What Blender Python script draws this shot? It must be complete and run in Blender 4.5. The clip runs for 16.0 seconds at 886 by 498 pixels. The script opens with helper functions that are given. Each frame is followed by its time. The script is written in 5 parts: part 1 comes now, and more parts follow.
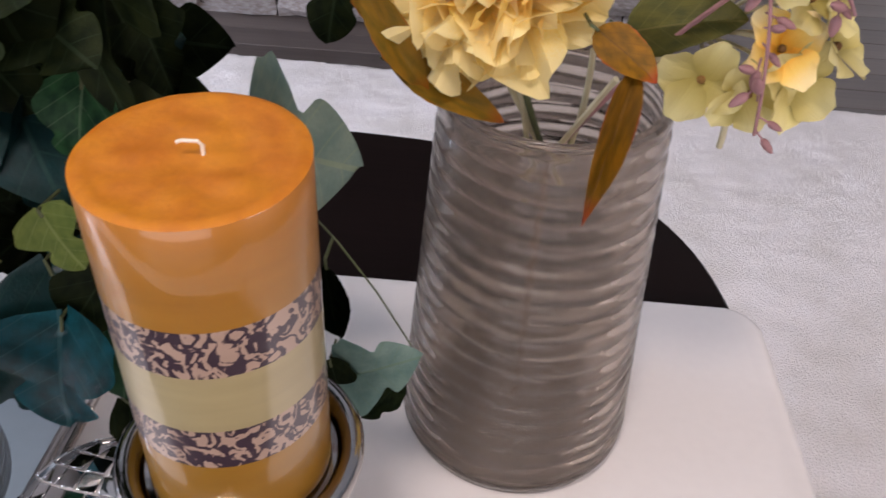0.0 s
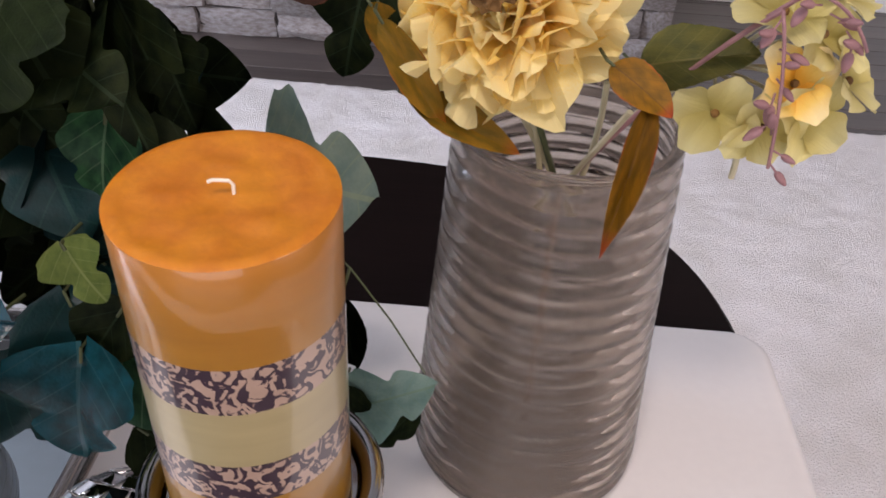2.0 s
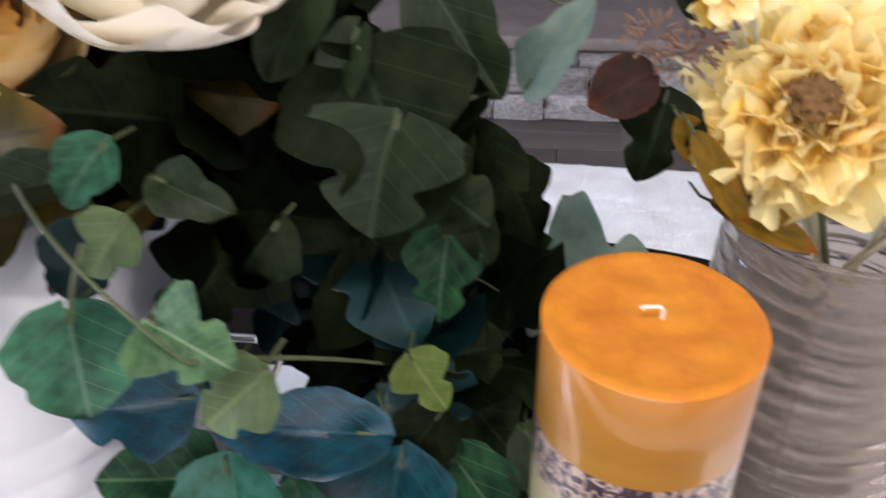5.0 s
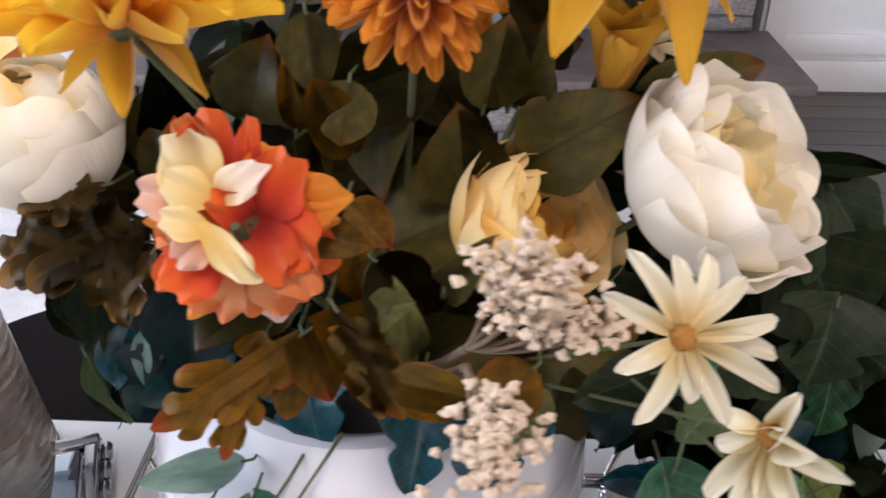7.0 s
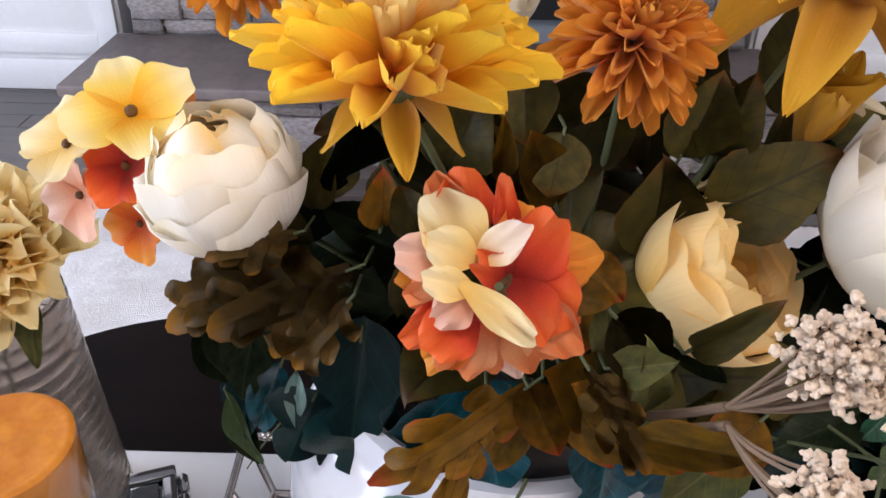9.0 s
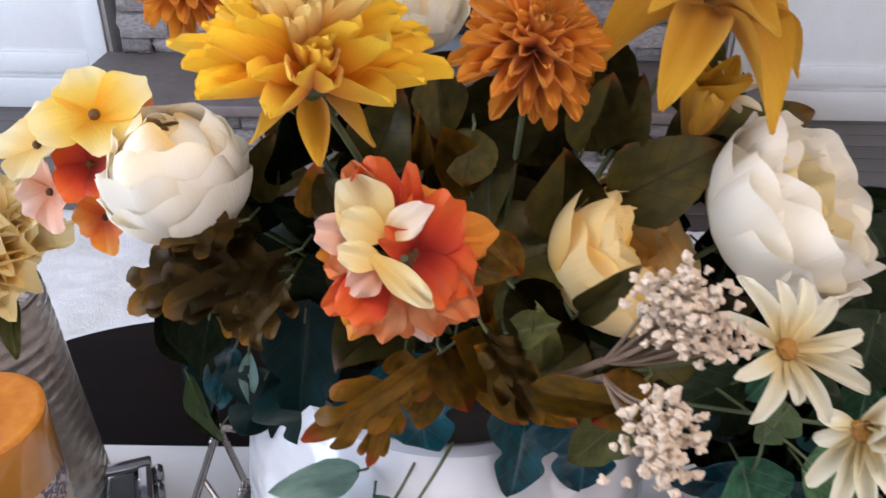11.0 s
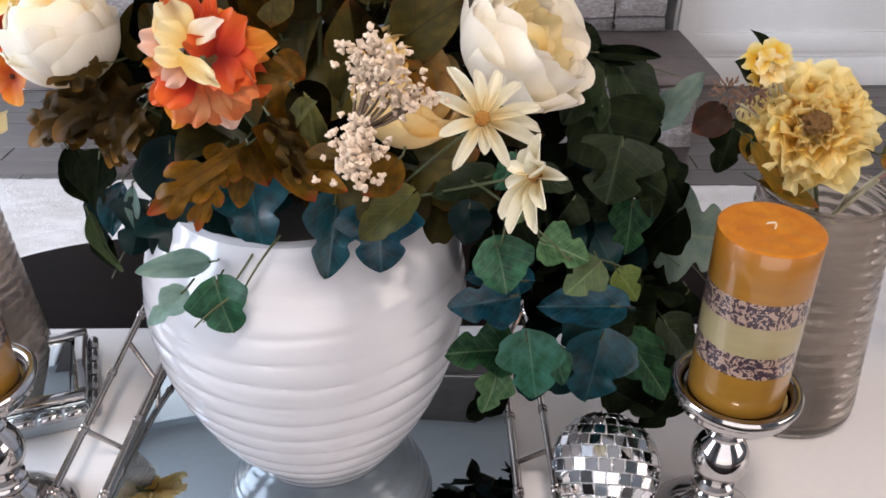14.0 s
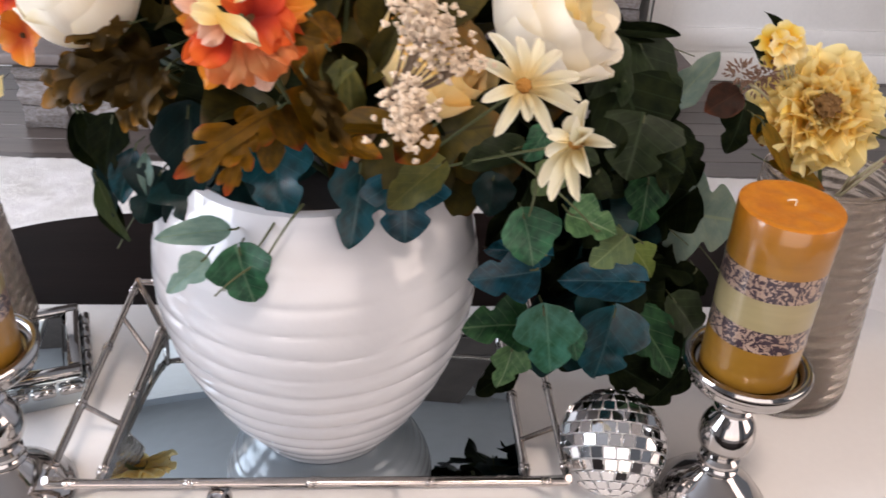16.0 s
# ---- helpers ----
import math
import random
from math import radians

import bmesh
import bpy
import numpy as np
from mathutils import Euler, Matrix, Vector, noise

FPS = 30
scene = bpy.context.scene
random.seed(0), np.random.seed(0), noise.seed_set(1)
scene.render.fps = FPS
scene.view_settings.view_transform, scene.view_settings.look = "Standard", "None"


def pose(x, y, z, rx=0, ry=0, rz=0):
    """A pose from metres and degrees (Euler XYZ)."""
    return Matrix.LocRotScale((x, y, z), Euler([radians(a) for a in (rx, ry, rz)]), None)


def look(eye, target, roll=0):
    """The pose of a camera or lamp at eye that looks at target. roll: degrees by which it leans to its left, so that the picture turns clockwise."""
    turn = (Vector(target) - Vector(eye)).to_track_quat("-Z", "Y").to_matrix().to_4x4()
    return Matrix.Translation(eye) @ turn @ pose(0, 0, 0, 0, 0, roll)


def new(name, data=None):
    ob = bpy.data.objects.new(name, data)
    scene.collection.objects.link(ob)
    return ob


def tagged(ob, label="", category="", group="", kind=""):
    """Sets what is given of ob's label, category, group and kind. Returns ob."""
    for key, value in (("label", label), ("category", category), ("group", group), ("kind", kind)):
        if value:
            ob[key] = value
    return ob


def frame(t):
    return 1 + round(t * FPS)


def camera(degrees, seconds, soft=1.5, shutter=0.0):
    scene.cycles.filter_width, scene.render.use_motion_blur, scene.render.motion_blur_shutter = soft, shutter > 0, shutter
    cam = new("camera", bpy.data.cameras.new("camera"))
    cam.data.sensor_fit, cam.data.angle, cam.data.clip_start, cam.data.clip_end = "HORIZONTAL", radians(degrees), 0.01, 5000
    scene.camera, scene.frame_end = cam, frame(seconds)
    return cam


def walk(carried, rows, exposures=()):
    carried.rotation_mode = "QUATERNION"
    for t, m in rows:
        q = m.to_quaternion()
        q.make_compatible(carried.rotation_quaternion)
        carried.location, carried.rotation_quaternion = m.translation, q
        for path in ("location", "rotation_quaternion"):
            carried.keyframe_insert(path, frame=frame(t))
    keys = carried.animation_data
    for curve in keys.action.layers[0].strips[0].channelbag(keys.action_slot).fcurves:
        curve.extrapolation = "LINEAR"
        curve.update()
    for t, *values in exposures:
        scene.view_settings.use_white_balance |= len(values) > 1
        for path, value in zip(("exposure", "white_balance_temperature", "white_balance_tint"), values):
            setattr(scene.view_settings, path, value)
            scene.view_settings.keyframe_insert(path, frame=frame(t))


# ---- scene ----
cam = camera(56.80, 16.0, soft=1.6, shutter=0.5)
walk(cam, [
    (0, look((0.0894, -0.2144, 0.4441), (0.0552, 0.5724, -0.1722), 3.25)),
    (0.5, look((0.0830, -0.2201, 0.4407), (0.0197, 0.5686, -0.1708), 2.64)),
    (1, look((0.0878, -0.2234, 0.4470), (0.0225, 0.5683, -0.1604), 2.55)),
    (1.5, look((0.0914, -0.2195, 0.4520), (0.0394, 0.5772, -0.1500), 2.77)),
    (2, look((0.0790, -0.2144, 0.4510), (0.0483, 0.5857, -0.1482), 3.29)),
    (2.5, look((0.0726, -0.2092, 0.4504), (0.0453, 0.5956, -0.1426), 3.04)),
    (3, look((0.0904, -0.2110, 0.4422), (0.0657, 0.5952, -0.1489), 2.10)),
    (5.5, look((-0.0999, -0.2365, 0.5054), (-0.2193, 0.6062, -0.0195), -0.12)),
    (6, look((-0.1574, -0.2647, 0.5516), (-0.2766, 0.5840, 0.0364), 1.50)),
    (6.5, look((-0.2191, -0.2857, 0.5850), (-0.2976, 0.5625, 0.0611), 0.73)),
    (7, look((-0.2860, -0.2899, 0.5967), (-0.3313, 0.5540, 0.0621), -0.17)),
    (7.5, look((-0.3380, -0.2820, 0.6020), (-0.3220, 1.3790, -0.5110), 1.9)),
    (8, look((-0.3833, -0.2929, 0.6158), (-0.3689, 0.5379, 0.0593), 0.93)),
    (8.5, look((-0.3971, -0.2834, 0.6114), (-0.3975, 0.5573, 0.0698), 1.52)),
    (11, look((-0.3612, -0.3327, 0.6237), (-0.3566, 0.5282, 0.1150), 1.08)),
    (11.5, look((-0.3165, -0.3674, 0.6178), (-0.3342, 0.4943, 0.1107), -0.10)),
    (12, look((-0.2563, -0.4291, 0.6004), (-0.2656, 0.4159, 0.0658), 2.10)),
    (12.5, look((-0.2163, -0.4792, 0.5884), (-0.2499, 0.3624, 0.0494), 2.92)),
    (13, look((-0.2006, -0.5044, 0.5905), (-0.2502, 0.3372, 0.0526), 2.32)),
    (13.5, look((-0.2120, -0.5087, 0.5914), (-0.2403, 0.3370, 0.0585), 2.27)),
    (14, look((-0.2382, -0.5083, 0.5917), (-0.2324, 0.3519, 0.0818), -0.19)),
    (14.5, look((-0.2491, -0.4919, 0.5771), (-0.2043, 0.3546, 0.0465), 0.91)),
    (15, look((-0.2585, -0.4884, 0.5721), (-0.2000, 0.3537, 0.0360), 2.53)),
    (15.5, look((-0.2504, -0.4956, 0.5701), (-0.1951, 0.3529, 0.0438), 2.00)),
    (16, look((-0.2855, -0.5115, 0.5765), (-0.2293, 0.3422, 0.0588), 2.42)),
], exposures=[(0, -0.33, 6450, 23), (3, -0.28, 6400, 23), (5.5, 0.2, 6050, 17), (6.5, -0.3, 6300, 21), (8, -0.50, 6400, 22), (11, -0.58, 6150, 19), (13, -0.45, 6050, 17), (14, -0.42, 6450, 18), (16, -0.42, 6850, 20)])

# ---- light ----
FLOOR, CEIL = -0.45, 2.0
world = bpy.data.worlds.new("world")
scene.world = world
world.use_nodes = True
wn = world.node_tree.nodes
sky = wn.new("ShaderNodeTexSky")
sky.sky_type, sky.sun_disc = "NISHITA", False
sky.sun_elevation, sky.sun_rotation = radians(35), radians(250)
wn["Background"].inputs["Strength"].default_value = 0.12
world.node_tree.links.new(sky.outputs[0], wn["Background"].inputs["Color"])


def area_lamp(name, eye, target, w, h, power, colour):
    data = bpy.data.lights.new(name, "AREA")
    data.shape, data.size, data.size_y, data.energy, data.color = "RECTANGLE", w, h, power, colour
    ob = new(name, data)
    ob.matrix_world = look(eye, target)
    return ob


area_lamp("window_light", (-2.93, 0.10, 0.95), (0, 0.2, 0.5), 2.4, 1.5, 170, (0.74, 0.87, 1.0))
area_lamp("window_light", (2.93, -1.10, 0.95), (0, -0.4, 0.6), 1.7, 1.5, 50, (1.0, 0.86, 0.74))
area_lamp("ceiling_lamp_light", (-0.15, -0.75, 1.93), (-0.15, -0.35, 0), 0.32, 0.32, 26, (1.0, 0.90, 0.79))
# broad soft fill from the south, added to brighten the flowers' fronts
area_lamp("added_front_light", (-0.2, -2.93, 0.75), (-0.2, 0, 0.75), 3.2, 2.1, 60, (1.0, 0.94, 0.89))


# ---- materials ----
def mat(name, colour, rough=0.5, metal=0.0, vary=0.15, scale=8.0, fine=60.0, bump=0.15, depth=0.002, coat=0.0,
        second=None, spec=0.5, island=False, thin=0.0, stretch=(1, 1, 1)):
    """A surface with grain at two scales, a second colour in patches and fine relief."""
    m = bpy.data.materials.new(name)
    m.use_nodes = True
    n, l = m.node_tree.nodes, m.node_tree.links
    b = n["Principled BSDF"]
    b.inputs["Roughness"].default_value, b.inputs["Metallic"].default_value = rough, metal
    b.inputs["Coat Weight"].default_value, b.inputs["Coat Roughness"].default_value = coat, 0.06
    b.inputs["Specular IOR Level"].default_value = spec
    co = n.new("ShaderNodeTexCoord")
    mp = n.new("ShaderNodeMapping")
    mp.inputs["Scale"].default_value = stretch
    l.new(co.outputs["Object"], mp.inputs["Vector"])
    n1, n2 = n.new("ShaderNodeTexNoise"), n.new("ShaderNodeTexNoise")
    n1.inputs["Scale"].default_value, n1.inputs["Detail"].default_value = scale, 4
    n2.inputs["Scale"].default_value, n2.inputs["Detail"].default_value = fine, 6
    for k in (n1, n2):
        l.new(mp.outputs[0], k.inputs["Vector"])
    r = n.new("ShaderNodeValToRGB")
    c2 = second or tuple(c * (1 - vary) for c in colour)
    r.color_ramp.elements[0].position, r.color_ramp.elements[1].position = 0.35, 0.65
    r.color_ramp.elements[0].color, r.color_ramp.elements[1].color = (*c2, 1), (*colour, 1)
    l.new(n1.outputs["Fac"], r.inputs["Fac"])
    hsv = n.new("ShaderNodeHueSaturation")
    mr = n.new("ShaderNodeMapRange")
    mr.inputs["To Min"].default_value, mr.inputs["To Max"].default_value = 1 - vary, 1 + vary
    l.new(n2.outputs["Fac"], mr.inputs["Value"])
    l.new(mr.outputs[0], hsv.inputs["Value"])
    l.new(r.outputs[0], hsv.inputs["Color"])
    last = hsv.outputs[0]
    if island:
        oi = n.new("ShaderNodeObjectInfo")
        h2 = n.new("ShaderNodeHueSaturation")
        m2 = n.new("ShaderNodeMapRange")
        m2.inputs["To Min"].default_value, m2.inputs["To Max"].default_value = 0.7, 1.3
        l.new(oi.outputs["Random"], m2.inputs["Value"])
        l.new(m2.outputs[0], h2.inputs["Value"])
        l.new(last, h2.inputs["Color"])
        last = h2.outputs[0]
    l.new(last, b.inputs["Base Color"])
    bp = n.new("ShaderNodeBump")
    bp.inputs["Strength"].default_value, bp.inputs["Distance"].default_value = bump, depth
    l.new(n2.outputs["Fac"], bp.inputs["Height"])
    l.new(bp.outputs[0], b.inputs["Normal"])
    if thin:
        tr, mx = n.new("ShaderNodeBsdfTranslucent"), n.new("ShaderNodeMixShader")
        mx.inputs[0].default_value = thin
        l.new(last, tr.inputs["Color"])
        l.new(b.outputs[0], mx.inputs[1])
        l.new(tr.outputs[0], mx.inputs[2])
        l.new(mx.outputs[0], n["Material Output"].inputs["Surface"])
    return m


WALL = mat("wall_paint", (0.30, 0.33, 0.36), 0.8, vary=0.05, fine=200, bump=0.08)
CEILING = mat("ceiling_paint", (0.42, 0.43, 0.44), 0.9, vary=0.04, fine=150)
CABINET = mat("cabinet_paint", (0.84, 0.84, 0.83), 0.4, vary=0.04, fine=90, bump=0.05)
WOODFLOOR = mat("floor_wood", (0.085, 0.068, 0.060), 0.28, vary=0.35, scale=3, fine=25, second=(0.060, 0.047, 0.041), island=True, stretch=(0.25, 3, 1), bump=0.2)
RUG = mat("rug_wool", (0.84, 0.80, 0.78), 0.95, vary=0.14, scale=9, fine=330, bump=0.7, depth=0.010, second=(0.72, 0.68, 0.64), spec=0.1)
LACQUER = mat("white_lacquer", (0.75, 0.72, 0.695), 0.32, vary=0.03, scale=5, fine=120, bump=0.04, coat=0.25)
ESPRESSO = mat("espresso_wood", (0.008, 0.0045, 0.004), 0.5, vary=0.3, scale=4, fine=40, stretch=(0.3, 4, 1), bump=0.06, spec=0.06)
SLABSTONE = mat("hearth_slab_stone", (0.165, 0.132, 0.120), 0.6, vary=0.25, scale=6, fine=34, second=(0.115, 0.092, 0.086), bump=0.4, depth=0.006)
STONE = mat("stacked_stone", (0.42, 0.39, 0.39), 0.8, vary=0.3, scale=9, fine=45, second=(0.26, 0.22, 0.20), bump=0.8, depth=0.012, island=True)
MORTAR = mat("mortar", (0.07, 0.06, 0.055), 0.95, vary=0.2, fine=80)
SOOT = mat("firebox_black", (0.012, 0.012, 0.012), 0.8, vary=0.3, fine=60)
GLAZE = mat("white_glaze", (0.60, 0.605, 0.63), 0.07, vary=0.03, scale=14, fine=38, bump=0.16, depth=0.003)
CHROME = mat("chrome", (0.44, 0.42, 0.41), 0.07, 1.0, vary=0.05, fine=40, bump=0.02)
PEWTER = mat("silver_bamboo", (0.50, 0.45, 0.42), 0.22, 1.0, vary=0.15, scale=60, fine=300, bump=0.1, depth=0.0004)
MIRROR = mat("mirror_glass", (0.46, 0.52, 0.55), 0.015, 1.0, vary=0.02, fine=10, bump=0.0)
TILE = mat("mirror_tile", (0.72, 0.72, 0.73), 0.04, 1.0, vary=0.05, fine=40, bump=0.0)
GROUT = mat("ball_core_grey", (0.80, 0.80, 0.80), 0.6, vary=0.1, fine=200)
WAXTOP = mat("orange_wax", (0.60, 0.215, 0.010), 0.42, vary=0.12, scale=60, fine=240, bump=0.25, depth=0.001, second=(0.50, 0.150, 0.006), thin=0.05)
WICK = mat("cotton_wick", (0.8, 0.72, 0.6), 0.9, vary=0.15, fine=800)
STEM = mat("green_stem", (0.065, 0.080, 0.028), 0.6, vary=0.2, fine=90)
TWIG = mat("brown_twig", (0.20, 0.13, 0.08), 0.75, vary=0.25, fine=120, bump=0.4)
PALESTEM = mat("pale_stem", (0.50, 0.46, 0.30), 0.6, vary=0.15, fine=90)


def glass_mat():
    m = bpy.data.materials.new("ribbed_glass")
    m.use_nodes = True
    n, l = m.node_tree.nodes, m.node_tree.links
    b = n["Principled BSDF"]
    b.inputs["Base Color"].default_value = (0.67, 0.595, 0.53, 1)
    b.inputs["Transmission Weight"].default_value, b.inputs["IOR"].default_value = 0.94, 1.32
    b.inputs["Roughness"].default_value = 0.17
    no, bp = n.new("ShaderNodeTexNoise"), n.new("ShaderNodeBump")
    co = n.new("ShaderNodeTexCoord")
    l.new(co.outputs["Object"], no.inputs["Vector"])
    no.inputs["Scale"].default_value = 45
    bp.inputs["Strength"].default_value, bp.inputs["Distance"].default_value = 0.25, 0.003
    l.new(no.outputs["Fac"], bp.inputs["Height"])
    l.new(bp.outputs[0], b.inputs["Normal"])
    return m


GLASS = glass_mat()


def candle_mat():
    """Ochre wax under a glossy film with a printed wrap: two damask bands and a cream one between."""
    m = bpy.data.materials.new("wrapped_wax")
    m.use_nodes = True
    n, l = m.node_tree.nodes, m.node_tree.links
    b = n["Principled BSDF"]
    b.inputs["Roughness"].default_value = 0.35
    b.inputs["Coat Weight"].default_value, b.inputs["Coat Roughness"].default_value = 0.8, 0.05
    co, sep = n.new("ShaderNodeTexCoord"), n.new("ShaderNodeSeparateXYZ")
    l.new(co.outputs["Object"], sep.inputs[0])
    ramp = n.new("ShaderNodeValToRGB")
    mr = n.new("ShaderNodeMapRange")
    mr.inputs["From Min"].default_value, mr.inputs["From Max"].default_value = 0.0, 0.15
    l.new(sep.outputs["Z"], mr.inputs["Value"])
    l.new(mr.outputs[0], ramp.inputs["Fac"])
    e = ramp.color_ramp.elements
    e[0].position, e[0].color = 0.0, (0.25, 0.122, 0.012, 1)
    e[1].position, e[1].color = 1.0, (0.40, 0.140, 0.008, 1)
    for pos, c in ((0.62, (0.26, 0.125, 0.013, 1)), (0.90, (0.31, 0.122, 0.009, 1))):
        k = e.new(pos)
        k.color = c
    # the printed figure: distorted cells cut to curling dark shapes
    nz = n.new("ShaderNodeTexNoise")
    nz.inputs["Scale"].default_value, nz.inputs["Detail"].default_value, nz.inputs["Distortion"].default_value = 158, 1.0, 1.9
    l.new(co.outputs["Object"], nz.inputs["Vector"])
    cut = n.new("ShaderNodeValToRGB")
    cut.color_ramp.elements[0].position, cut.color_ramp.elements[1].position = 0.47, 0.51
    cut.color_ramp.elements[0].color, cut.color_ramp.elements[1].color = (0.34, 0.235, 0.18, 1), (0.035, 0.020, 0.030, 1)
    l.new(nz.outputs["Fac"], cut.inputs["Fac"])

    def band(lo, hi):
        a, c, d = (n.new("ShaderNodeMath") for _ in range(3))
        a.operation, c.operation, d.operation = "GREATER_THAN", "LESS_THAN", "MULTIPLY"
        a.inputs[1].default_value, c.inputs[1].default_value = lo, hi
        l.new(sep.outputs["Z"], a.inputs[0]), l.new(sep.outputs["Z"], c.inputs[0])
        l.new(a.outputs[0], d.inputs[0]), l.new(c.outputs[0], d.inputs[1])
        return d.outputs[0]

    def over(under, fac, colour):
        mx = n.new("ShaderNodeMix")
        mx.data_type = "RGBA"
        l.new(fac, mx.inputs[0]), l.new(under, mx.inputs[6])
        if isinstance(colour, tuple):
            mx.inputs[7].default_value = colour
        else:
            l.new(colour, mx.inputs[7])
        return mx.outputs[2]

    out = over(ramp.outputs[0], band(0.0385, 0.105), (0.31, 0.255, 0.13, 1))
    out = over(out, band(0.0385, 0.058), cut.outputs[0])
    out = over(out, band(0.0845, 0.105), cut.outputs[0])
    # streaks in the wax
    st, mp = n.new("ShaderNodeTexNoise"), n.new("ShaderNodeMapping")
    mp.inputs["Scale"].default_value = (14, 14, 90)
    l.new(co.outputs["Object"], mp.inputs["Vector"]), l.new(mp.outputs[0], st.inputs["Vector"])
    st.inputs["Scale"].default_value = 1.6
    hs, m2 = n.new("ShaderNodeHueSaturation"), n.new("ShaderNodeMapRange")
    m2.inputs["To Min"].default_value, m2.inputs["To Max"].default_value = 0.85, 1.15
    l.new(st.outputs["Fac"], m2.inputs["Value"]), l.new(m2.outputs[0], hs.inputs["Value"]), l.new(out, hs.inputs["Color"])
    l.new(hs.outputs[0], b.inputs["Base Color"])
    bp = n.new("ShaderNodeBump")
    bp.inputs["Strength"].default_value, bp.inputs["Distance"].default_value = 0.1, 0.001
    l.new(st.outputs["Fac"], bp.inputs["Height"]), l.new(bp.outputs[0], b.inputs["Coat Normal"])
    return m


WAX = candle_mat()


# ---- builders ----
def mesh_of(name, bm, material, smooth=True):
    me = bpy.data.meshes.new(name)
    bmesh.ops.recalc_face_normals(bm, faces=bm.faces)
    bm.to_mesh(me)
    bm.free()
    me.materials.append(material)
    if smooth:
        me.shade_smooth()
        me.set_sharp_from_angle(angle=radians(40))
    return me


def part(name, data, parent, m=None, label=""):
    ob = new(name, data)
    ob.parent = parent
    if m is not None:
        ob.matrix_basis = m
    return tagged(ob, label)


def thing(name, label, category, m=None, group="", kind=""):
    ob = new(name)
    ob.empty_display_size = 0.02
    if m is not None:
        ob.matrix_basis = m
    return tagged(ob, label, category, group, kind)


def box(bm, x0, x1, y0, y1, z0, z1, bevel=0.0, seg=2):
    v = bmesh.ops.create_cube(bm, size=1, matrix=Matrix.LocRotScale(((x0 + x1) / 2, (y0 + y1) / 2, (z0 + z1) / 2), None, (x1 - x0, y1 - y0, z1 - z0)))["verts"]
    if bevel:
        edges = list({e for k in v for e in k.link_edges})
        bmesh.ops.bevel(bm, geom=edges, offset=bevel, segments=seg, profile=0.5, affect="EDGES")


def boxed(name, dims, material, bevel=0.0, seg=2):
    bm = bmesh.new()
    box(bm, *dims, bevel, seg)
    return mesh_of(name, bm, material)


def lathe(bm, profile, seg=64, closed=False):
    """Turn (radius, height) pairs about z."""
    rings = []
    for r, z in profile:
        if r < 1e-5:
            rings.append([bm.verts.new((0, 0, z))])
        else:
            rings.append([bm.verts.new((r * math.cos(2 * math.pi * i / seg), r * math.sin(2 * math.pi * i / seg), z)) for i in range(seg)])
    pairs = list(zip(rings, rings[1:]))
    if closed:
        pairs.append((rings[-1], rings[0]))
    for a, b in pairs:
        for i in range(seg):
            j = (i + 1) % seg
            if len(a) == 1 and len(b) > 1:
                bm.faces.new((a[0], b[i], b[j]))
            elif len(b) == 1 and len(a) > 1:
                bm.faces.new((a[i], a[j], b[0]))
            elif len(a) > 1:
                bm.faces.new((a[i], a[j], b[j], b[i]))


def tube(bm, pts, radius, seg=8, taper=1.0):
    pts = [Vector(p) for p in pts]
    rings = []
    for i, p in enumerate(pts):
        d = (pts[min(i + 1, len(pts) - 1)] - pts[max(i - 1, 0)]).normalized()
        u = d.orthogonal().normalized() if i == 0 else (u - d * u.dot(d)).normalized()
        w = d.cross(u)
        r = radius * (1 + (taper - 1) * i / max(1, len(pts) - 1))
        rings.append([bm.verts.new(p + r * (u * math.cos(2 * math.pi * k / seg) + w * math.sin(2 * math.pi * k / seg))) for k in range(seg)])
    for a, b in zip(rings, rings[1:]):
        for k in range(seg):
            bm.faces.new((a[k], a[(k + 1) % seg], b[(k + 1) % seg], b[k]))
    bm.faces.new(rings[0][::-1]), bm.faces.new(rings[-1])


def bowed(a, b, sag, n=8):
    """Points from a to b, bowed by the vector sag at the middle."""
    a, b, sag = Vector(a), Vector(b), Vector(sag)
    return [a.lerp(b, i / n) + sag * 4 * (i / n) * (1 - i / n) for i in range(n + 1)]


def tubed(name, pts, radius, material, seg=8, taper=1.0):
    bm = bmesh.new()
    tube(bm, pts, radius, seg, taper)
    return mesh_of(name, bm, material)


# ---- room ----
X0, X1, Y0, Y1 = -3.0, 3.0, -3.0, 2.62


def wall(name, dims, label):
    return tagged(new(name, boxed(name, dims, WALL)), label, "wall", kind="structure")


wall("wall_north", (X0 - 0.12, X1 + 0.12, Y1, Y1 + 0.12, FLOOR, CEIL), "plain painted wall behind the fireplace")


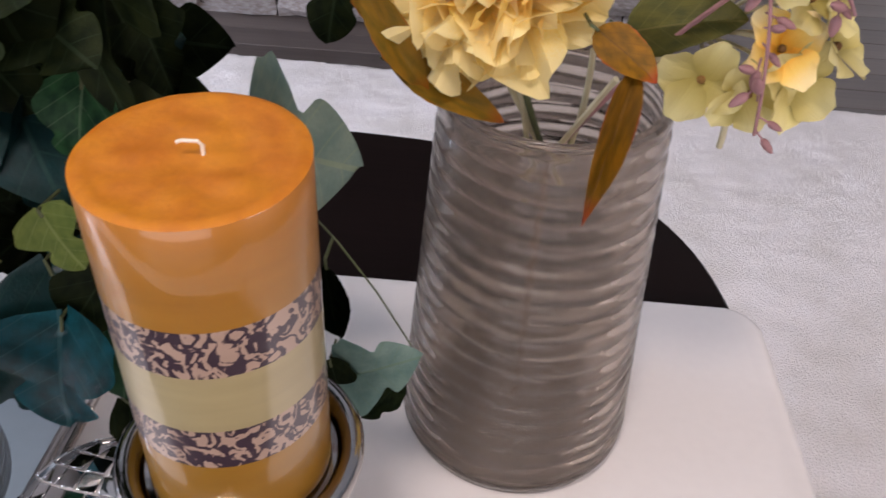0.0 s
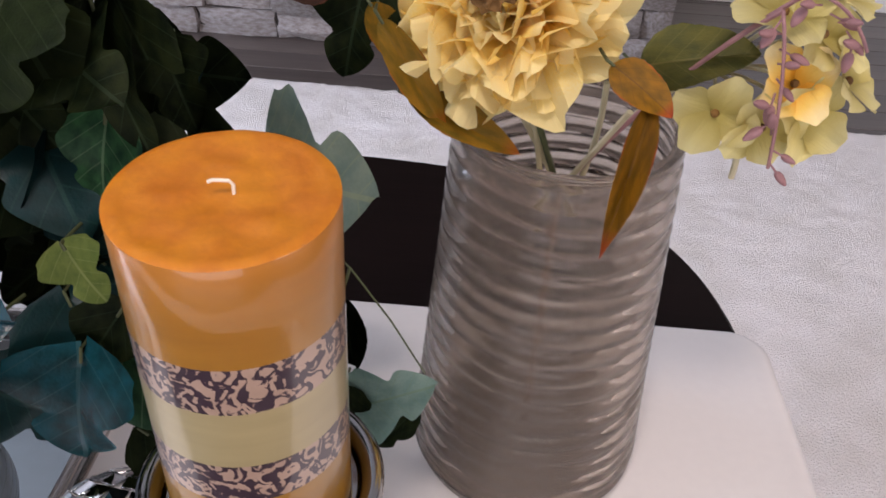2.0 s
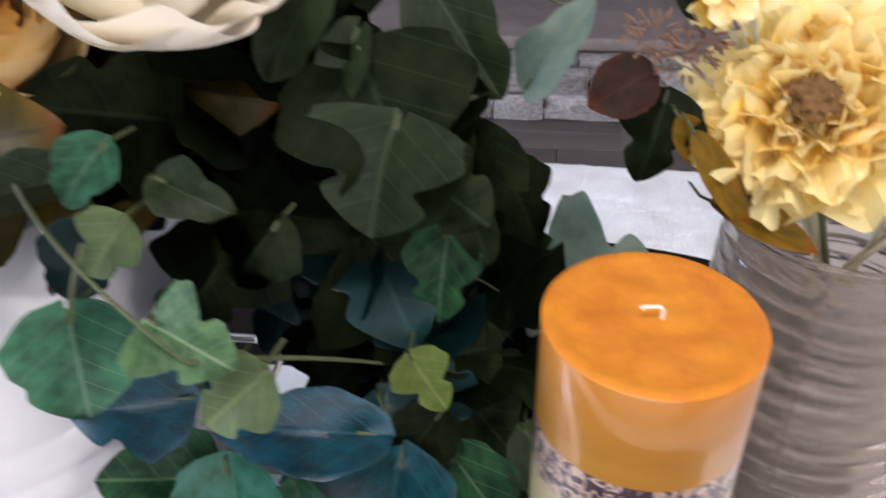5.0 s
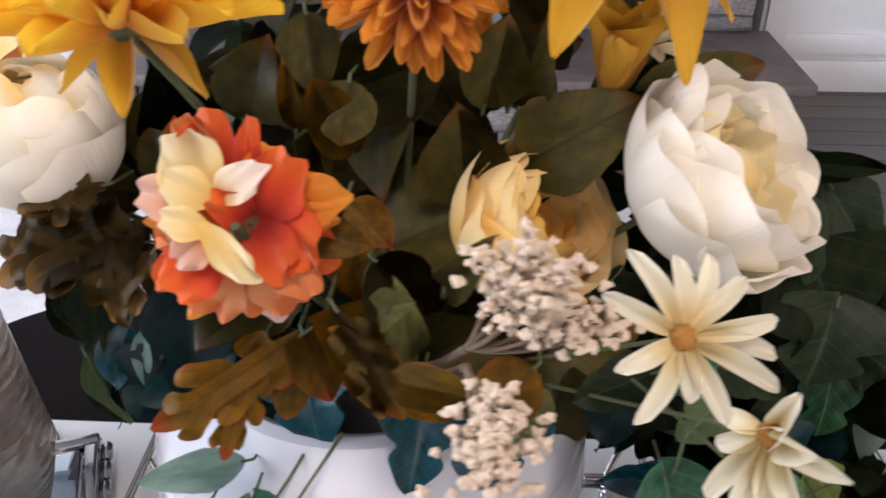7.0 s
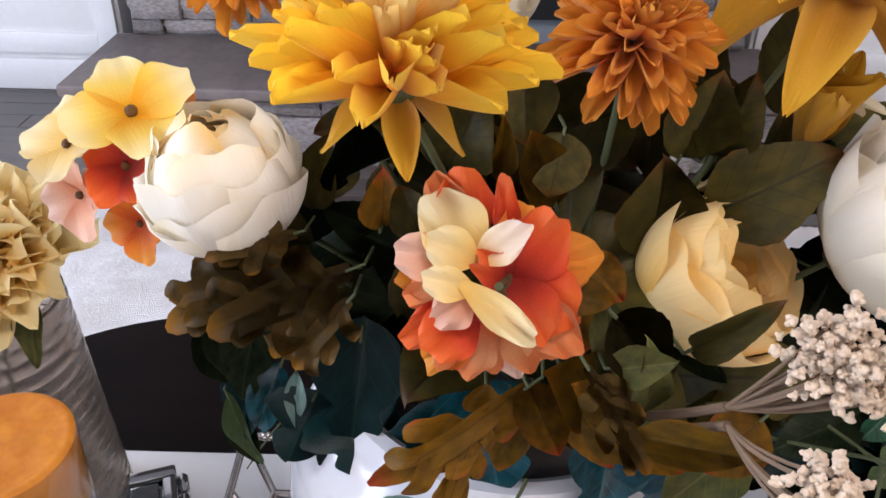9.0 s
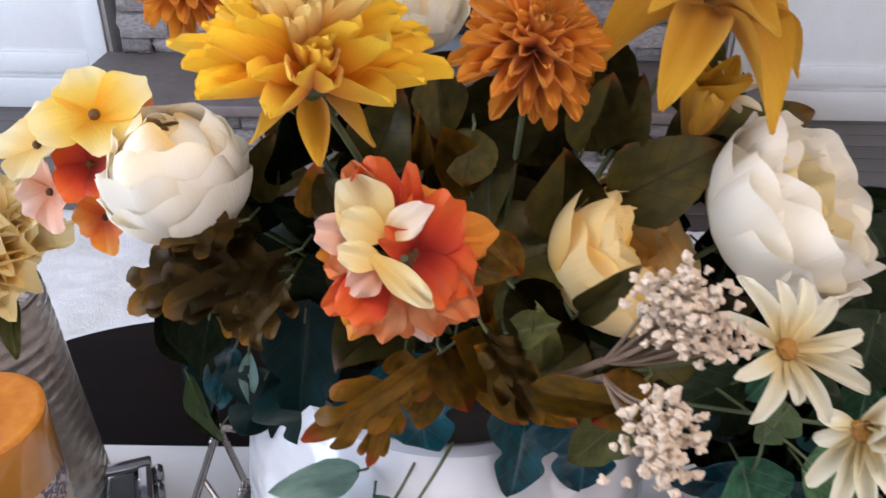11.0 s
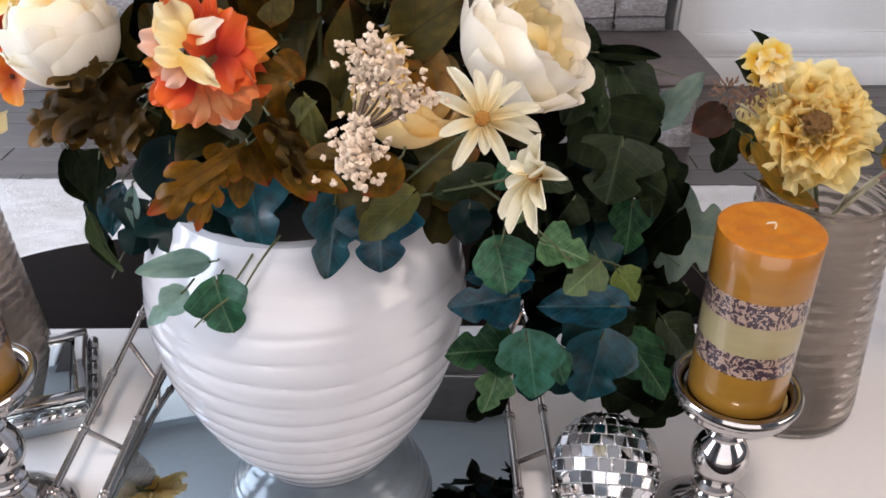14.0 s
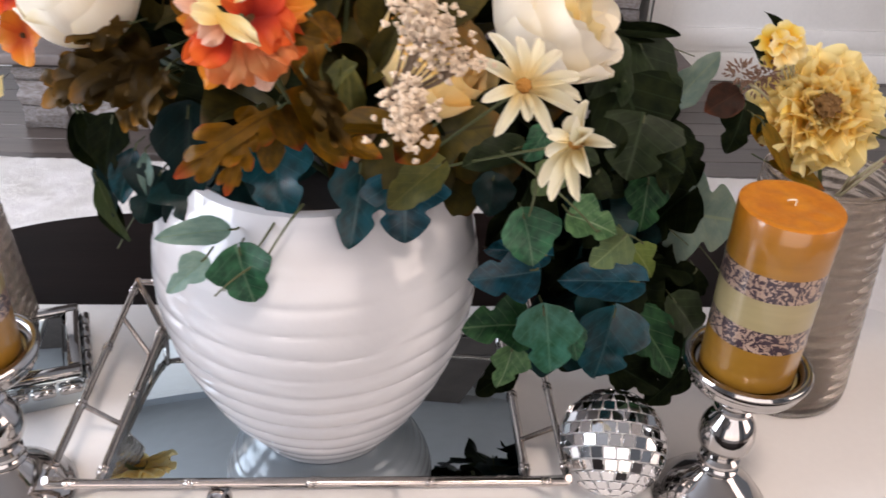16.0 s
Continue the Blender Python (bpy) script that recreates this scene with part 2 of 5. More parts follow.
def wall_with_window(name, along, fixed, lo, hi, w0, w1, z0, z1, label):
    """A wall in four pieces round one opening."""
    bm = bmesh.new()
    t = 0.12
    for a, b, c, d in ((lo, w0, FLOOR, CEIL), (w1, hi, FLOOR, CEIL), (w0, w1, FLOOR, z0), (w0, w1, z1, CEIL)):
        if along == "y":
            box(bm, fixed - t, fixed, a, b, c, d)
        else:
            box(bm, a, b, fixed - t, fixed, c, d)
    ob = tagged(new(name, mesh_of(name, bm, WALL, False)), label, "wall", kind="structure")
    win = thing("added_window_3" if along == "x" else "window_1" if fixed < 0 else "window_2", "white framed window letting in daylight", "window", kind="structure")
    for a, b, c, d in ((w0, w1, z0, z0 + 0.05), (w0, w1, z1 - 0.05, z1), (w0, w0 + 0.05, z0 + 0.05, z1 - 0.05), (w1 - 0.05, w1, z0 + 0.05, z1 - 0.05), ((w0 + w1) / 2 - 0.02, (w0 + w1) / 2 + 0.02, z0 + 0.05, z1 - 0.05)):
        dims = (fixed - 0.11, fixed - 0.075, a, b, c, d) if along == "y" else (a, b, fixed - 0.11, fixed - 0.075, c, d)
        part("window_frame", boxed("window_frame", dims, CABINET, 0.004), win)
    return ob


wall_with_window("wall_west", "y", X0, Y0, Y1, -1.15, 1.35, 0.15, 1.75, "painted wall with a wide window")
wall_with_window("wall_east", "y", X1 + 0.12, Y0, Y1, -2.0, -0.2, 0.15, 1.75, "painted side wall with a window")
# unseen south opening, made up to hold the added front fill
wall_with_window("wall_south", "x", Y0, X0 - 0.12, X1 + 0.12, -1.85, 1.45, -0.35, 1.85, "painted wall with a wide unseen opening added for front light")
tagged(new("ceiling", boxed("ceiling", (X0 - 0.12, X1 + 0.12, Y0 - 0.12, Y1 + 0.12, CEIL, CEIL + 0.1), CEILING)), "flat white ceiling of the room", "ceiling", kind="structure")
lamp = thing("ceiling_lamp", "round white flush lamp fixed to the ceiling", "lamp", pose(-0.15, -0.75, CEIL))
bm = bmesh.new()
lathe(bm, [(0, -0.03), (0.2, -0.03), (0.215, -0.015), (0.215, 0.0), (0, 0.0)], 40)
part("housing", mesh_of("housing", bm, CABINET), lamp)

# floor: one bed with planks on it
floor = tagged(new("floor", boxed("floor", (X0, X1, Y0, Y1, FLOOR - 0.1, FLOOR - 0.014), MORTAR)), "dark stained wooden plank floor", "floor", kind="structure")

# rug
bm = bmesh.new()
NXR, NYR = 330, 250
rx0, rx1, ry0, ry1 = -2.45, 1.95, -1.35, 1.595
vs = []
for j in range(NYR + 1):
    row = []
    for i in range(NXR + 1):
        x, y = rx0 + (rx1 - rx0) * i / NXR, ry0 + (ry1 - ry0) * j / NYR
        edge = min(x - rx0, rx1 - x, y - ry0, ry1 - y)
        h = 0.018 + 0.0025 * noise.noise((x * 28, y * 28, 0)) + 0.004 * noise.noise((x * 90, y * 90, 3))
        h *= min(1, edge / 0.02 + 0.15)
        wob = 0.006 * noise.noise((x * 40, y * 40, 9)) if edge < 0.03 else 0
        row.append(bm.verts.new((x + wob, y + wob, FLOOR + 0.002 + max(0.001, h))))
    vs.append(row)
for j in range(NYR):
    for i in range(NXR):
        bm.faces.new((vs[j][i], vs[j][i + 1], vs[j + 1][i + 1], vs[j + 1][i]))
rug = tagged(new("rug", mesh_of("rug", bm, RUG)), "thick off-white shag rug lying on dark wooden floor", "rug")
rug.matrix_basis = pose(0, 1.593, 0, 0, 0, -2.1) @ pose(0, -1.593, 0)

# ---- fireplace ----
HX0, HX1, HY, HZ = -1.46, 0.60, 1.82, -0.20
fire = thing("fireplace", "stacked grey stone fireplace with a raised stone hearth", "fireplace", kind="structure")
bm = bmesh.new()
box(bm, HX0 + 0.05, HX1 - 0.05, HY + 0.075, 2.26, FLOOR - 0.012, HZ - 0.035)
part("hearth_core", mesh_of("hearth_core", bm, MORTAR, False), fire)
bm = bmesh.new()
box(bm, HX0, HX1, HY, 2.30, HZ - 0.035, HZ, 0.008, 3)
part("hearth_slab", mesh_of("hearth_slab", bm, SLABSTONE), fire, label="smooth taupe stone hearth slab")
OX0, OX1, OZ = -0.88, 0.06, 0.42
bm = bmesh.new()
for d in ((HX0 + 0.06, OX0, 2.30, 2.60, HZ, CEIL - 0.02), (OX1, HX1 - 0.06, 2.30, 2.60, HZ, CEIL - 0.02), (OX0, OX1, 2.30, 2.60, OZ, CEIL - 0.02)):
    box(bm, *d)
part("surround_core", mesh_of("surround_core", bm, MORTAR, False), fire)
part("firebox", boxed("firebox", (OX0, OX1, 2.56, 2.605, HZ, OZ), SOOT), fire, label="sooty black firebox")

# ---- cabinets beside the fireplace ----
def cabinet(x0, x1, label):
    c = thing("cabinet", label, "cabinet", group="cabinets beside the fireplace")
    part("body", boxed("body", (x0, x1, 2.45, 2.61, FLOOR + 0.0, CEIL - 0.3), CABINET, 0.003), c)
    part("plinth", boxed("plinth", (x0, x1, 2.425, 2.449, FLOOR, FLOOR + 0.11), CABINET, 0.006), c)
    n = 2
    w = (x1 - x0) / n
    for i in range(n):
        a, b = x0 + i * w + 0.012, x0 + (i + 1) * w - 0.012
        for k, (z0, z1) in enumerate(((FLOOR + 0.13, 0.42), (0.44, CEIL - 0.34))):
            door = part("door", boxed("door", (a + 0.07, b - 0.07, 2.438, 2.449, z0 + 0.07, z1 - 0.07), CABINET, 0.003), c)
            for d in ((a, a + 0.07, z0, z1), (b - 0.07, b, z0, z1), (a + 0.07, b - 0.07, z0, z0 + 0.07), (a + 0.07, b - 0.07, z1 - 0.07, z1)):
                part("door_rail", boxed("door_rail", (d[0], d[1], 2.428, 2.4485, d[2], d[3]), CABINET, 0.003), door)


cabinet(0.62, 2.98, "white painted built-in cabinet with framed doors")
cabinet(-2.98, -1.50, "white painted built-in cabinet with framed doors")

# ---- table and board ----
TX, TY = -0.31, 0.09
table = thing("coffee_table", "dark espresso wooden coffee table with bowed sides", "coffee table", pose(TX, TY, FLOOR + 0.012))


def superoval(a, b, n, count=120):
    out = []
    for i in range(count):
        c, s = math.cos(2 * math.pi * i / count), math.sin(2 * math.pi * i / count)
        out.append((a * math.copysign(abs(c) ** (2 / n), c), b * math.copysign(abs(s) ** (2 / n), s)))
    return out


def slab(bm, ring, layers):
    """Stack a ring of points in layers of (scale inwards, height)."""
    rings = []
    for inset, z in layers:
        r = []
        for x, y in ring:
            d = math.hypot(x, y)
            r.append(bm.verts.new((x * (1 - inset / d), y * (1 - inset / d), z)))
        rings.append(r)
    for a, b in zip(rings, rings[1:]):
        for i in range(len(a)):
            j = (i + 1) % len(a)
            bm.faces.new((a[i], a[j], b[j], b[i]))
    bm.faces.new(rings[0][::-1]), bm.faces.new(rings[-1])


TOP = -0.021 - FLOOR - 0.012
bm = bmesh.new()
slab(bm, superoval(0.636, 0.495, 4.2), [(0.006, TOP - 0.03), (0, TOP - 0.025), (0, TOP - 0.005), (0.005, TOP)])
part("tabletop", mesh_of("tabletop", bm, ESPRESSO), table)
bm = bmesh.new()
box(bm, -0.45, 0.45, -0.3, 0.3, TOP - 0.10, TOP - 0.03, 0.004)
part("apron", mesh_of("apron", bm, ESPRESSO), table)
leg = boxed("leg", (-0.03, 0.03, -0.03, 0.03, 0, TOP - 0.03), ESPRESSO, 0.005)
for x in (-0.42, 0.42):
    for y in (-0.27, 0.27):
        part("leg", leg, table, pose(x, y, 0.0))

bm = bmesh.new()
ring = []
for cx, cy, a0 in ((0.613, 0.191, 0), (-0.610, 0.191, 90), (-0.610, -0.191, 180), (0.613, -0.191, 270)):
    for k in range(13):
        a = radians(a0 + 90 * k / 12)
        ring.append((cx + 0.027 * math.cos(a), cy + 0.027 * math.sin(a)))
slab(bm, ring, [(0.006, -0.0205), (0, -0.014), (0.0, -0.008), (0.002, -0.0035), (0.005, -0.001), (0.009, 0.0)])
board = tagged(new("board", mesh_of("board", bm, LACQUER)), "white rounded lacquered board on the dark table", "board")
board.location = (TX, TY, 0)

# ---- mirrored tray ----
tray = thing("tray", "mirrored tray with silver bamboo-look rails on a white board", "tray")
part("mirror_base", boxed("mirror_base", (-0.549, -0.165, 0.016, 0.246, 0.002, 0.009), MIRROR, 0.0015), tray, label="mirror plate of the tray")
BASE = ((-0.549, 0.016, 0.010), (-0.165, 0.016, 0.010), (-0.165, 0.246, 0.010), (-0.549, 0.246, 0.010))
RAIL = ((-0.574, -0.020, 0.048), (-0.137, -0.020, 0.046), (-0.137, 0.282, 0.048), (-0.580, 0.282, 0.048))


def bamboo(a, b, r, nodes):
    """A rod with swollen double rings, as bamboo has."""
    a, b = Vector(a), Vector(b)
    length = (b - a).length
    prof = [(0, 0), (r, 0)]
    for k in nodes:
        c = k * length
        for dz, f in ((-0.006, 1.0), (-0.004, 1.08), (-0.0025, 1.32), (-0.0009, 1.1), (0.0009, 1.1), (0.0025, 1.32), (0.004, 1.08), (0.006, 1.0)):
            prof.append((r * f, c + dz))
    prof += [(r, length), (0, length)]
    bm = bmesh.new()
    lathe(bm, prof, 16)
    bmesh.ops.transform(bm, verts=bm.verts, matrix=Matrix.Translation(a) @ (b - a).to_track_quat("Z", "Y").to_matrix().to_4x4())
    return mesh_of("rail", bm, PEWTER)


for i in range(4):
    j = (i + 1) % 4
    part("base_rail", bamboo(BASE[i], BASE[j], 0.0040, (0.06, 0.5, 0.94)), tray)
    part("top_rail", bamboo(RAIL[i], RAIL[j], 0.0036, (0.045, 0.27, 0.5, 0.73, 0.955) if i % 2 == 0 else (0.06, 0.4, 0.68, 0.94)), tray)
    for k in (0.22, 0.68):
        a, b = Vector(BASE[i]).lerp(BASE[j], k), Vector(RAIL[i]).lerp(RAIL[j], k)
        part("strut", tubed("strut", [a, b], 0.0026, PEWTER), tray)
    part("corner_post", tubed("corner_post", [Vector(BASE[i]), Vector(RAIL[i]) + Vector((0, 0, 0.004))], 0.0036, PEWTER), tray)

# ---- white vase ----
VX, VY = -0.354, 0.108
vase = thing("vase", "round white glazed vase with spiral ribs standing on a mirrored tray", "vase", pose(VX, VY, 0.0095))
SHAPE = ((0.066, 0.0), (0.071, 0.004), (0.082, 0.02), (0.101, 0.05), (0.117, 0.085), (0.129, 0.12), (0.1365, 0.155), (0.1385, 0.185), (0.136, 0.213), (0.129, 0.238), (0.118, 0.258), (0.107, 0.272), (0.101, 0.280))


def shape_r(z):
    for (r0, z0), (r1, z1) in zip(SHAPE, SHAPE[1:]):
        if z <= z1:
            k = (z - z0) / (z1 - z0)
            return r0 + (r1 - r0) * k
    return SHAPE[-1][0]


bm = bmesh.new()
SEG, LEV = 144, 130
outer = []
for j in range(LEV + 1):
    z = 0.280 * j / LEV
    r = sum(shape_r(min(0.280, max(0, z + d))) for d in (-0.012, -0.006, 0, 0.006, 0.012)) / 5
    ringv = []
    for i in range(SEG):
        a = 2 * math.pi * i / SEG
        ph = (z + 0.0085 * math.sin(a + 0.6) + 0.0025 * math.sin(3 * a) + 0.0022 * noise.noise((2 * math.cos(a), 2 * math.sin(a), z * 40))) / 0.0215
        rib = 0.0027 * (abs(math.sin(math.pi * ph)) ** 0.45 - 0.6) * min(1, z / 0.02) * (1 - 0.5 * min(1, max(0, (z - 0.19) / 0.05))) * min(1, (0.280 - z) / 0.025)
        rib *= 0.75 + 0.7 * noise.noise((1.7 * math.cos(a), 1.7 * math.sin(a), z * 25 + 4))
        ringv.append(bm.verts.new(((r * 1.012 + rib) * math.cos(a), (r * 1.012 + rib) * math.sin(a), z)))
    outer.append(ringv)
inner = [[bm.verts.new(((r) * math.cos(2 * math.pi * i / SEG), r * math.sin(2 * math.pi * i / SEG), z)) for i in range(SEG)] for r, z in ((0.098, 0.282), (0.094, 0.280), (0.108, 0.255), (0.125, 0.19), (0.1, 0.09), (0.05, 0.01))]
allr = outer + inner
for a, b in zip(allr, allr[1:]):
    for i in range(SEG):
        j = (i + 1) % SEG
        bm.faces.new((a[i], a[j], b[j], b[i]))
bm.faces.new(outer[0][::-1]), bm.faces.new(inner[-1])
part("body", mesh_of("body", bm, GLAZE), vase)
bm = bmesh.new()
lathe(bm, [(0, 0.205), (0.118, 0.205), (0.118, 0.215), (0.06, 0.225), (0, 0.228)], 40)
part("filler", mesh_of("filler", bm, MORTAR), vase, label="dark filler inside the vase")

# ---- ribbed glass vases ----
def glass_vase(x, y, turn, label):
    v = thing("glass_vase", label, "vase", pose(x, y, 0.0005, 0, 0, turn), group="ribbed glass vases")
    bm = bmesh.new()
    seg, lev, h = 96, 190, 0.247
    rings = []
    for j in range(lev + 1):
        z = h * j / lev
        r = 0.0775 + (0.0610 - 0.0775) * (z / h) ** 0.9 - 0.006 * max(0, 1 - z / 0.018) ** 2
        row = []
        for i in range(seg):
            a = 2 * math.pi * i / seg
            ph = (z + 0.0020 * noise.noise((1.5 * math.cos(a), 1.5 * math.sin(a), z * 30)) + 0.0125 * a / (2 * math.pi)) / 0.0125
            rr = r + 0.0019 * (abs(math.sin(math.pi * ph)) ** 0.7 - 0.65) * min(1, z / 0.012, (h - z) / 0.006 + 0.05)
            row.append(bm.verts.new((rr * math.cos(a), rr * math.sin(a), z)))
        rings.append(row)
    for z in (h + 0.001, h - 0.003, h * 0.75, h * 0.5, h * 0.25, 0.012):
        r = (0.0775 + (0.0610 - 0.0775) * (min(z, h) / h) ** 0.9) - (0.002 if z > h else 0.0052)
        rings.append([bm.verts.new((r * math.cos(2 * math.pi * i / seg), r * math.sin(2 * math.pi * i / seg), z)) for i in range(seg)])
    for a, b in zip(rings, rings[1:]):
        for i in range(seg):
            j = (i + 1) % seg
            bm.faces.new((a[i], a[j], b[j], b[i]))
    bm.faces.new(rings[0][::-1]), bm.faces.new(rings[-1])
    part("body", mesh_of("body", bm, GLASS), v)
    bm = bmesh.new()
    lathe(bm, [(0.0565 + 0.0016 * math.cos(a * math.pi / 5), 0.2475 + 0.0016 * math.sin(a * math.pi / 5)) for a in range(10)], 64, True)
    part("rim", mesh_of("rim", bm, GLASS), v)
    bm = bmesh.new()
    lathe(bm, [(0, 0.013), (0.066, 0.013), (0.068, 0.016), (0.066, 0.019), (0, 0.019)], 64)
    part("base", mesh_of("base", bm, GLASS), v, label="thick clear glass base")
    return v


glass_vase(0.127, 0.177, 30, "tapered clear ribbed glass vase on a white board")
glass_vase(-0.747, 0.215, 200, "tapered clear ribbed glass vase beside a mirrored box")

# ---- candles and their holders ----
CUP = 0.160
HOLDER = ((0, 0.0), (0.050, 0.0), (0.0515, 0.003), (0.0505, 0.006), (0.046, 0.010), (0.044, 0.012), (0.040, 0.020), (0.029, 0.030), (0.019, 0.038), (0.0155, 0.042),
          (0.0175, 0.044), (0.0180, 0.0465), (0.0155, 0.049), (0.0150, 0.051), (0.0170, 0.053), (0.0170, 0.056), (0.0140, 0.059), (0.0150, 0.062), (0.0190, 0.067), (0.0225, 0.075),
          (0.0238, 0.084), (0.0225, 0.094), (0.0185, 0.102), (0.0140, 0.107), (0.0130, 0.109), (0.0160, 0.111), (0.0165, 0.114), (0.0145, 0.1165), (0.0160, 0.119), (0.0165, 0.122),
          (0.0135, 0.125), (0.0150, 0.130), (0.024, 0.1365), (0.036, 0.1405), (0.0445, 0.1445), (0.0475, 0.149), (0.0478, 0.1525), (0.0500, 0.1555), (0.0515, 0.159), (0.0515, 0.162),
          (0.0500, 0.1642), (0.0470, 0.1648), (0.0440, 0.1635), (0.0415, 0.160), (0.0400, 0.157), (0, 0.157))


def candle_set(x, y, turn):
    h = thing("candle_holder", "polished chrome pedestal candle holder with a ball stem", "candle holder", pose(x, y, 0.0005), group="chrome candle holders")
    for name, lo, hi in (("foot", 0, 9), ("stem", 9, 31), ("cup", 31, len(HOLDER) - 1)):
        bm = bmesh.new()
        prof = list(HOLDER[lo:hi + 1])
        if prof[0][0] > 0:
            prof.insert(0, (0, prof[0][1]))
        if prof[-1][0] > 0:
            prof.append((0, prof[-1][1]))
        lathe(bm, prof, 56)
        part(name, mesh_of(name, bm, CHROME), h)
    c = thing("candle", "orange pillar candle with a damask patterned wrap in a chrome holder", "candle", pose(x, y, 0.1585, 0, 0, turn), group="orange pillar candles")
    R, H = 0.0375, 0.145
    bm = bmesh.new()
    lathe(bm, [(0, 0), (R - 0.001, 0), (R, 0.001), (R, 0.03), (R, 0.06), (R, 0.09), (R, 0.12), (R, H - 0.0009), (R - 0.0003, H - 0.0004)], 72)
    slope = Vector((math.sin(radians(turn)), math.cos(radians(turn)))) * 0.062
    for v in bm.verts:
        if v.co.z > H - 0.01:
            v.co.z += v.co.xy.dot(slope) + 0.062 * R
    part("body", mesh_of("body", bm, WAX), c, label="ochre wax body in a glossy printed wrap")
    bm = bmesh.new()
    rings = []
    for k in range(15):
        r = R * (1 - k / 15)
        row = []
        for i in range(72):
            a = 2 * math.pi * i / 72
            q = (r * math.cos(a), r * math.sin(a))
            z = H + 0.0006 - 0.0021 * max(0, (k - 1) / 14) ** 0.5 + 0.0012 * noise.noise((q[0] * 90, q[1] * 90, x * 7)) * min(1, k / 5)
            if k == 0:
                z = H - 0.0004 + 0.0004 * noise.noise((q[0] * 120, q[1] * 120, 2))
            row.append(bm.verts.new((*q, z)))
        rings.append(row)
    for a, b in zip(rings, rings[1:]):
        for i in range(72):
            bm.faces.new((a[i], a[(i + 1) % 72], b[(i + 1) % 72], b[i]))
    bm.faces.new(rings[-1])
    for v in bm.verts:
        v.co.z += v.co.xy.dot(slope) + 0.062 * R
    part("top", mesh_of("top", bm, WAXTOP), c, label="bright orange unburnt wax top")
    bm = bmesh.new()
    tube(bm, [(0.003, 0, H - 0.003), (0.0032, 0, H + 0.0026), (0.002, 0, H + 0.0042), (-0.003, 0.001, H + 0.0045), (-0.0046, 0.0012, H + 0.0038)], 0.00065, 8)
    for v in bm.verts:
        v.co.z += 0.062 * R
    part("wick", mesh_of("wick", bm, WICK), c, label="bent white unburnt wick")


candle_set(0.0, 0.0, 20)
candle_set(-0.620, 0.012, 120)

# ---- mirror ball ----
BR = 0.0475
ball = thing("mirror_ball", "small disco ball covered with square mirror tiles", "mirror ball", pose(-0.0895, 0.024, BR + 0.001, 128, 10, 0))
bm = bmesh.new()
bmesh.ops.create_uvsphere(bm, u_segments=48, v_segments=24, radius=BR - 0.0012)
part("core", mesh_of("core", bm, GROUT), ball)
TS = 0.0106
tile = boxed("tile", (-TS / 2 + 0.0004, TS / 2 - 0.0004, -TS / 2 + 0.0004, TS / 2 - 0.0004, -0.0012, 0.0004), TILE, 0.0003, 1)
rest = bmesh.new()
rows = int(math.pi * BR / TS)
made = 0
for j in range(rows):
    lat = -math.pi / 2 + math.pi * (j + 0.5) / rows
    n = max(1, int(2 * math.pi * BR * math.cos(lat) / TS))
    for i in range(n):
        a = 2 * math.pi * i / n + j * 0.37
        d = Vector((math.cos(lat) * math.cos(a), math.cos(lat) * math.sin(a), math.sin(lat)))
        up = Vector((0, 0, 1)) if abs(d.z) < 0.99 else Vector((1, 0, 0))
        xx = up.cross(d).normalized()
        m = Matrix((xx, d.cross(xx), d)).transposed().to_4x4()
        tw = pose(0, 0, 0, random.uniform(-3, 3), random.uniform(-3, 3), random.uniform(-1.5, 1.5))
        m = Matrix.Translation(d * (BR + 0.0003)) @ m @ tw
        if made < 300:
            part("tile", tile, ball, m)
            made += 1
        else:
            b4 = len(rest.verts)
            rest.from_mesh(tile)
            rest.verts.ensure_lookup_table()
            bmesh.ops.transform(rest, verts=rest.verts[b4:], matrix=m)
me = mesh_of("tiles", rest, TILE)
tagged(part("tiles", me, ball), kind="stuff")

# ---- mirrored box with crystal rods ----
bx = thing("mirrored_box", "square mirrored trinket box edged with crystal rods", "box", pose(-0.676, 0.172, 0.0005, 0, 0, 20))
part("body", boxed("body", (-0.062, 0.062, -0.062, 0.062, 0, 0.034), MIRROR, 0.003), bx)
part("lid_pane", boxed("lid_pane", (-0.046, 0.046, -0.046, 0.046, 0.0345, 0.0385), MIRROR, 0.002), bx)
for d in ((-0.062, 0.062, 0.049, 0.062), (-0.062, 0.062, -0.062, -0.049), (0.049, 0.062, -0.048, 0.048), (-0.062, -0.049, -0.048, 0.048)):
    part("bevel_strip", boxed("bevel_strip", (*d, 0.0345, 0.041), CHROME, 0.0025), bx)
for side in range(4):
    for k in range(5):
        bm = bmesh.new()
        lathe(bm, [(0, -0.011), (0.0035, -0.011), (0.0055, -0.008), (0.0055, 0.008), (0.0035, 0.011), (0, 0.011)], 10)
        part("crystal_rod", mesh_of("crystal_rod", bm, CHROME), bx, pose(0, 0, 0, 0, 0, 90 * side) @ pose(-0.05 + 0.025 * k, -0.066, 0.024, 0, 90, 0))

